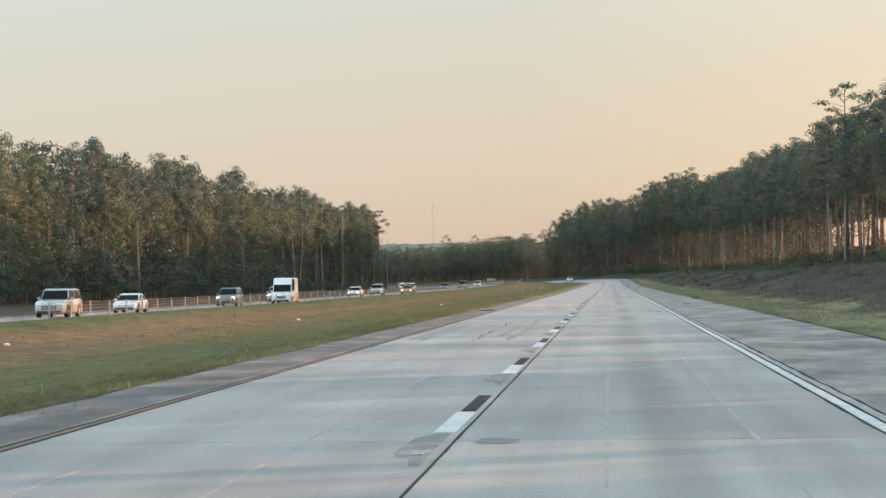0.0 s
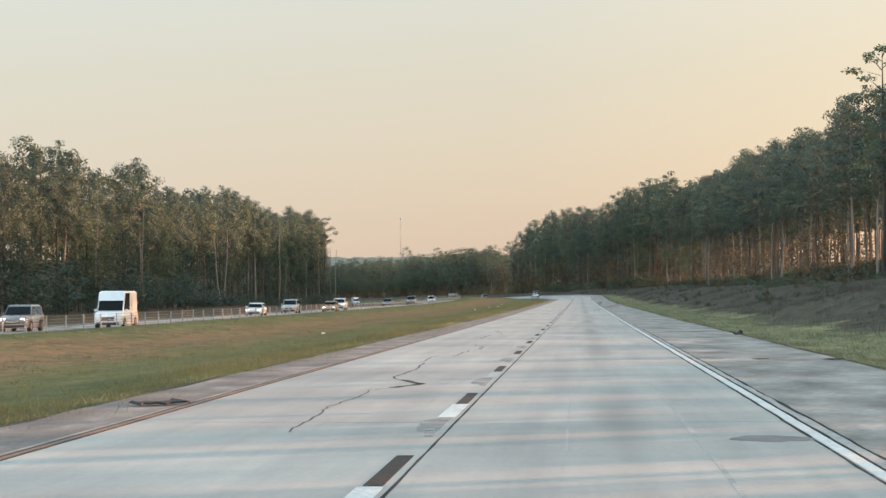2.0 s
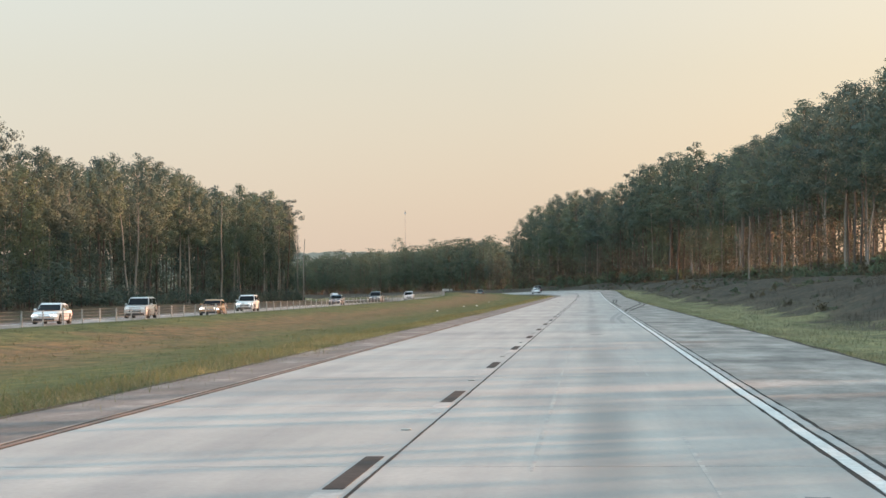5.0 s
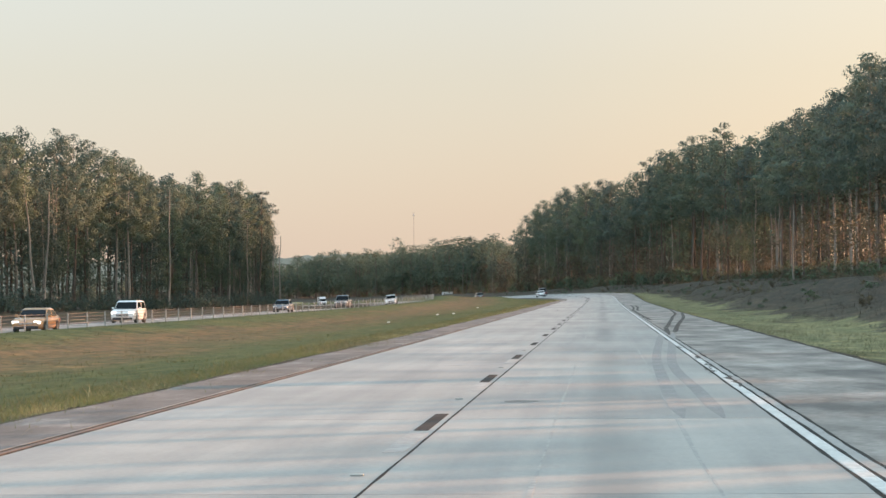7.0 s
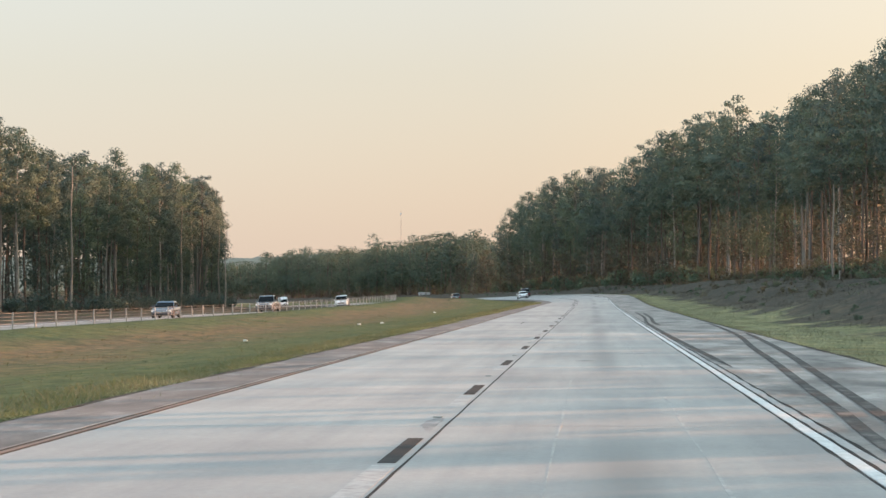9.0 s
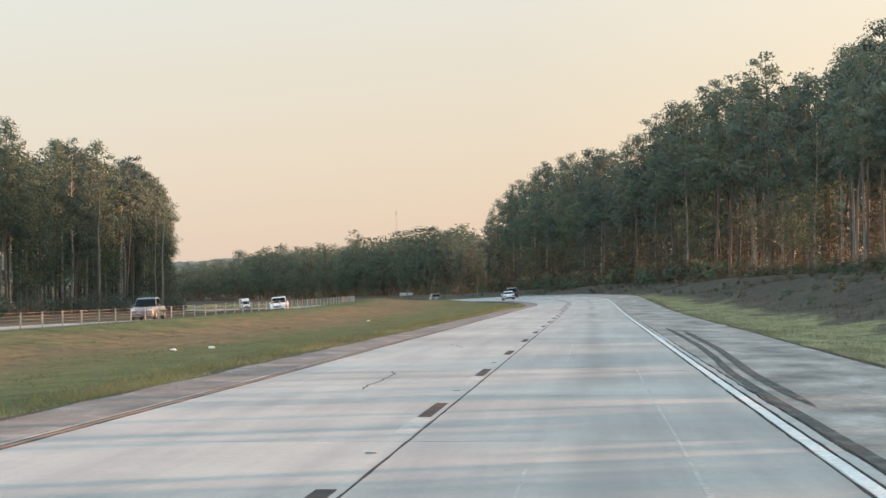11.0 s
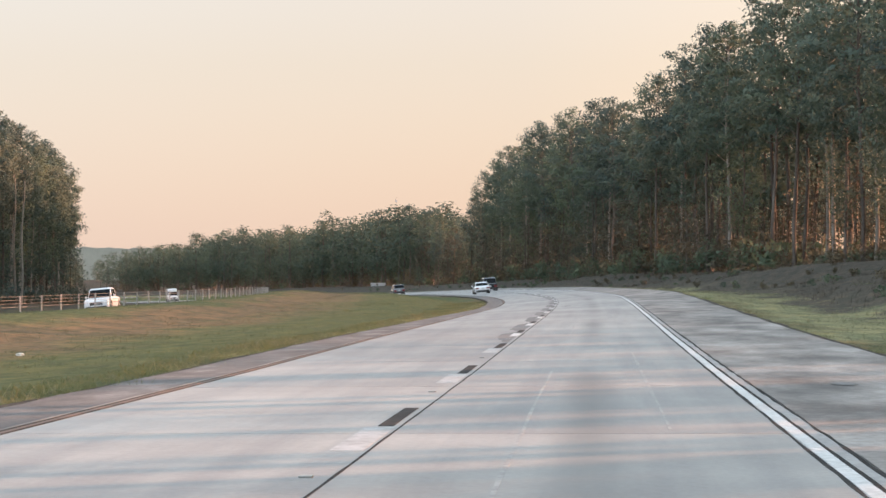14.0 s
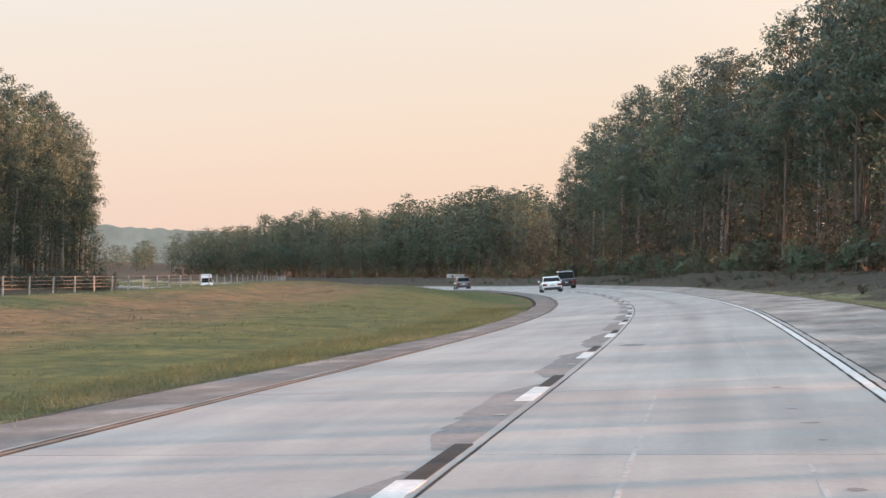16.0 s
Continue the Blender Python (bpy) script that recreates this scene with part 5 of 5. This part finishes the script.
# ---- sign, litter and tyre scraps ----
def road_sign():
    base = new("road_sign")
    bm = bmesh.new()
    box(bm, -2.0, 2.0, -0.04, 0.04, 0.25, 2.3, 0.04)
    part("panel", bm, plain("sign_back_aluminium", (0.55, 0.56, 0.56), 0.5, 0.2), base)
    for x in (-1.2, 1.2):
        bm = bmesh.new()
        box(bm, x - 0.09, x + 0.09, 0.05, 0.2, -5.0, 2.2, 0.02)
        part("post", bm, M_STEEL, base)
    for z in (0.7, 1.75):
        bm = bmesh.new()
        box(bm, -1.9, 1.9, 0.04, 0.09, z, z + 0.08, 0.01)
        part("brace", bm, M_STEEL, base)
    base.location = (-54.6, 1035, -0.2)
    base.rotation_euler = (0, 0, 0.2)
    return tagged(base, "large bare aluminium sign seen from behind, on two posts", "road sign")


road_sign()


def scrap(s, off, size, seed, up=0.0, curl=0.1):
    """A torn, curled strip of tyre tread."""
    r = random.Random(seed)
    bm = bmesh.new()
    rows = []
    for k in range(9):
        t = k / 8
        a = t * 2.2 - 1.1
        x, z = size * math.sin(a) * 0.6, size * curl * abs(math.sin(a * 2.3 + seed)) * r.uniform(0.3, 1.0) + 0.01
        w = size * 0.22 * r.uniform(0.6, 1.2)
        rows.append([bm.verts.new((x, -w, z)), bm.verts.new((x + r.uniform(-0.04, 0.04), w, z + r.uniform(0, 0.08) * size)), bm.verts.new((x, w, z + 0.05 * size)), bm.verts.new((x, -w, z + 0.04 * size))])
    for a, b in zip(rows, rows[1:]):
        for k in range(4):
            bm.faces.new((a[k], a[(k + 1) % 4], b[(k + 1) % 4], b[k]))
    bm.faces.new(rows[0])
    bm.faces.new(rows[-1])
    bmesh.ops.recalc_face_normals(bm, faces=bm.faces)
    ob = part("tyre_scrap", bm, M_TYRE)
    ob.matrix_world = road_pose(s, off, up, r.uniform(-60, 60))
    return tagged(ob, "torn strip of black tyre tread lying on the shoulder", "tyre scrap", "tyre scraps")


for k, (s, off, size) in enumerate([(145.5, 6.75, 0.4), (116.8, 5.26, 0.35), (116.2, 6.75, 0.4), (97.5, -4.1, 0.7), (166, -5.0, 0.45), (262, -5.1, 0.4), (436, -5.1, 0.4)]):
    scrap(s, off, size, k, -0.012 if -4.9 < off < 6.9 else float(ground_z(s, off)) - float(road_z(s)) + 0.02, 0.45 if k == 0 else 0.05)


def litter(s, off, seed):
    r = random.Random(seed)
    bm = bmesh.new()
    g = bmesh.ops.create_icosphere(bm, subdivisions=2, radius=0.11)
    for v in g["verts"]:
        v.co = Vector((v.co.x * 1.3, v.co.y, v.co.z * 0.55)) * r.uniform(0.75, 1.2)
        v.co.z = max(v.co.z, -0.03) + 0.05
    ob = part("litter", bm, plain("crumpled_paper", (0.7, 0.68, 0.62), 0.7))
    x, y = road_xy(s, off)
    ob.matrix_world = Matrix.Translation((float(x), float(y), float(ground_z(s, off)) + 0.08)) @ Euler((0, 0, r.uniform(0, 6))).to_matrix().to_4x4()
    return tagged(ob, "crumpled pale litter lying in the median grass", "litter", "litter in the median")


for k, (s, off) in enumerate([(80, -20.5), (200, -14), (400, -14.5), (450, -14.5), (449, -12.8), (530, -15), (130, -17)]):
    litter(s, off, k)


# ---- grass ----
def tuft(seed, blades, mat, spread=0.24, thin=1.0):
    r = random.Random(seed)
    v, f, m = [], [], []
    for _ in range(blades):
        x, y = r.gauss(0, spread), r.gauss(0, spread)
        a, bend, h, w = r.uniform(0, 6.28), r.uniform(0.04, 0.28), r.uniform(0.25, 1.0), r.uniform(0.004, 0.009) * thin
        dx, dy = math.cos(a), math.sin(a)
        n = len(v)
        v += [np.array([x - dy * w, y + dx * w, -0.05]), np.array([x + dy * w, y - dx * w, -0.05]), np.array([x + dx * bend, y + dy * bend, h])]
        f.append((n, n + 1, n + 2))
        m.append(mat)
    return np.array(v), np.array(f), np.array(m)


TUFTS = [tuft(1 + k, 25, (0, 0, 0, 0, 1, 2, 3)[k]) for k in range(7)]


def grass(name, s0, s1, off0, off1, count, tall, mixing, seed, label, mats=(M_GRASS, M_STRAW, M_RUST_GRASS, M_BRUSH)):
    """Tufts over a strip; mixing gives how often each kind of tuft grows at an offset."""
    r = random.Random(seed)
    rows = []
    for _ in range(count):
        s = s0 + (s1 - s0) * r.random() ** 1.15
        off = r.uniform(off0, off1)
        x, y = road_xy(s, off)
        n = noise.noise(Vector((s * 0.07, off * 0.45, seed)))
        k = r.randrange(4)
        odds = mixing(off, n)
        q = r.random()
        if q < odds[0]:
            k = 4
        elif q < odds[0] + odds[1]:
            k = 5
        elif len(odds) > 2:
            k = 6
        h = tall * r.uniform(0.5, 1.25) * (1.0 + 1.1 * n) * float(np.interp(s, [60, 95, 260, 340, 500], [0.45, 1.1, 1.1, 0.75, 0.8]))
        rows.append((k, float(x), float(y), float(ground_z(s, off)), r.uniform(0, 6.28), r.uniform(0.9, 1.6), max(0.04, h)))
    return tagged(join_copies(name, TUFTS, rows, mats), label, "grass", kind="stuff")


grass("grass_median_edge", 10, 660, -8.5, -4.85, 15000, 0.17, lambda off, n: (0.16 + max(0, n) * 0.7 + (0.2 if off > -5.6 else 0), 0.04), 1, "uneven green grass with straw tufts beside the shoulder")
grass("grass_median", 10, 760, -28, -8.5, 7000, 0.14, lambda off, n: (0.14 + max(0, n) * 0.5, 0.02 + (0.3 + 0.9 * n if -24.5 < off < -15.5 else 0.0)), 2, "dry rust and green grass of the median ditch")
grass("grass_verge", 30, 780, 6.95, 12.8, 5000, 0.16, lambda off, n: (0.5 + 0.5 * n, 0.02), 3, "yellow-green grass of the verge", (M_STRAW, M_KHAKI, M_STRAW, M_BRUSH))
grass("brush_bank", 80, 800, 12.4, 26, 4000, 0.4, lambda off, n: (0.03, 0.0, 1), 5, "dead brown brush covering the bank")

# straggling straw clumps over the pavement edges
CLUMPS = [tuft(50 + k, 150, (1, 0, 1, 0)[k], 0.2, 0.5) for k in range(4)]
r = random.Random(17)
rows = []
s = 15.0
while s < 640:
    for _ in range(r.randrange(1, 4)):
        off = -5.0 - abs(r.gauss(0, 0.32))
        x, y = road_xy(s, off)
        rows.append((r.randrange(4), float(x), float(y), float(ground_z(s, off)), r.uniform(0, 6.28), r.uniform(1.0, 2.2), r.uniform(0.09, 0.24)))
    s += r.choice([0.3, 0.6, 1.0, 2.0, 3.5, 6.0])
s = 40.0
while s < 700:
    off = 7.0 + abs(r.gauss(0, 0.3))
    x, y = road_xy(s, off)
    rows.append((r.randrange(4), float(x), float(y), float(ground_z(s, off)), r.uniform(0, 6.28), r.uniform(0.6, 1.2), r.uniform(0.08, 0.2)))
    s += r.choice([0.6, 1.2, 2.5, 5.0])
tagged(join_copies("grass_clumps", CLUMPS, rows, [M_GRASS, M_KHAKI]), "straggling straw-coloured clumps along the pavement edges", "grass", kind="stuff")


lay_slabs()
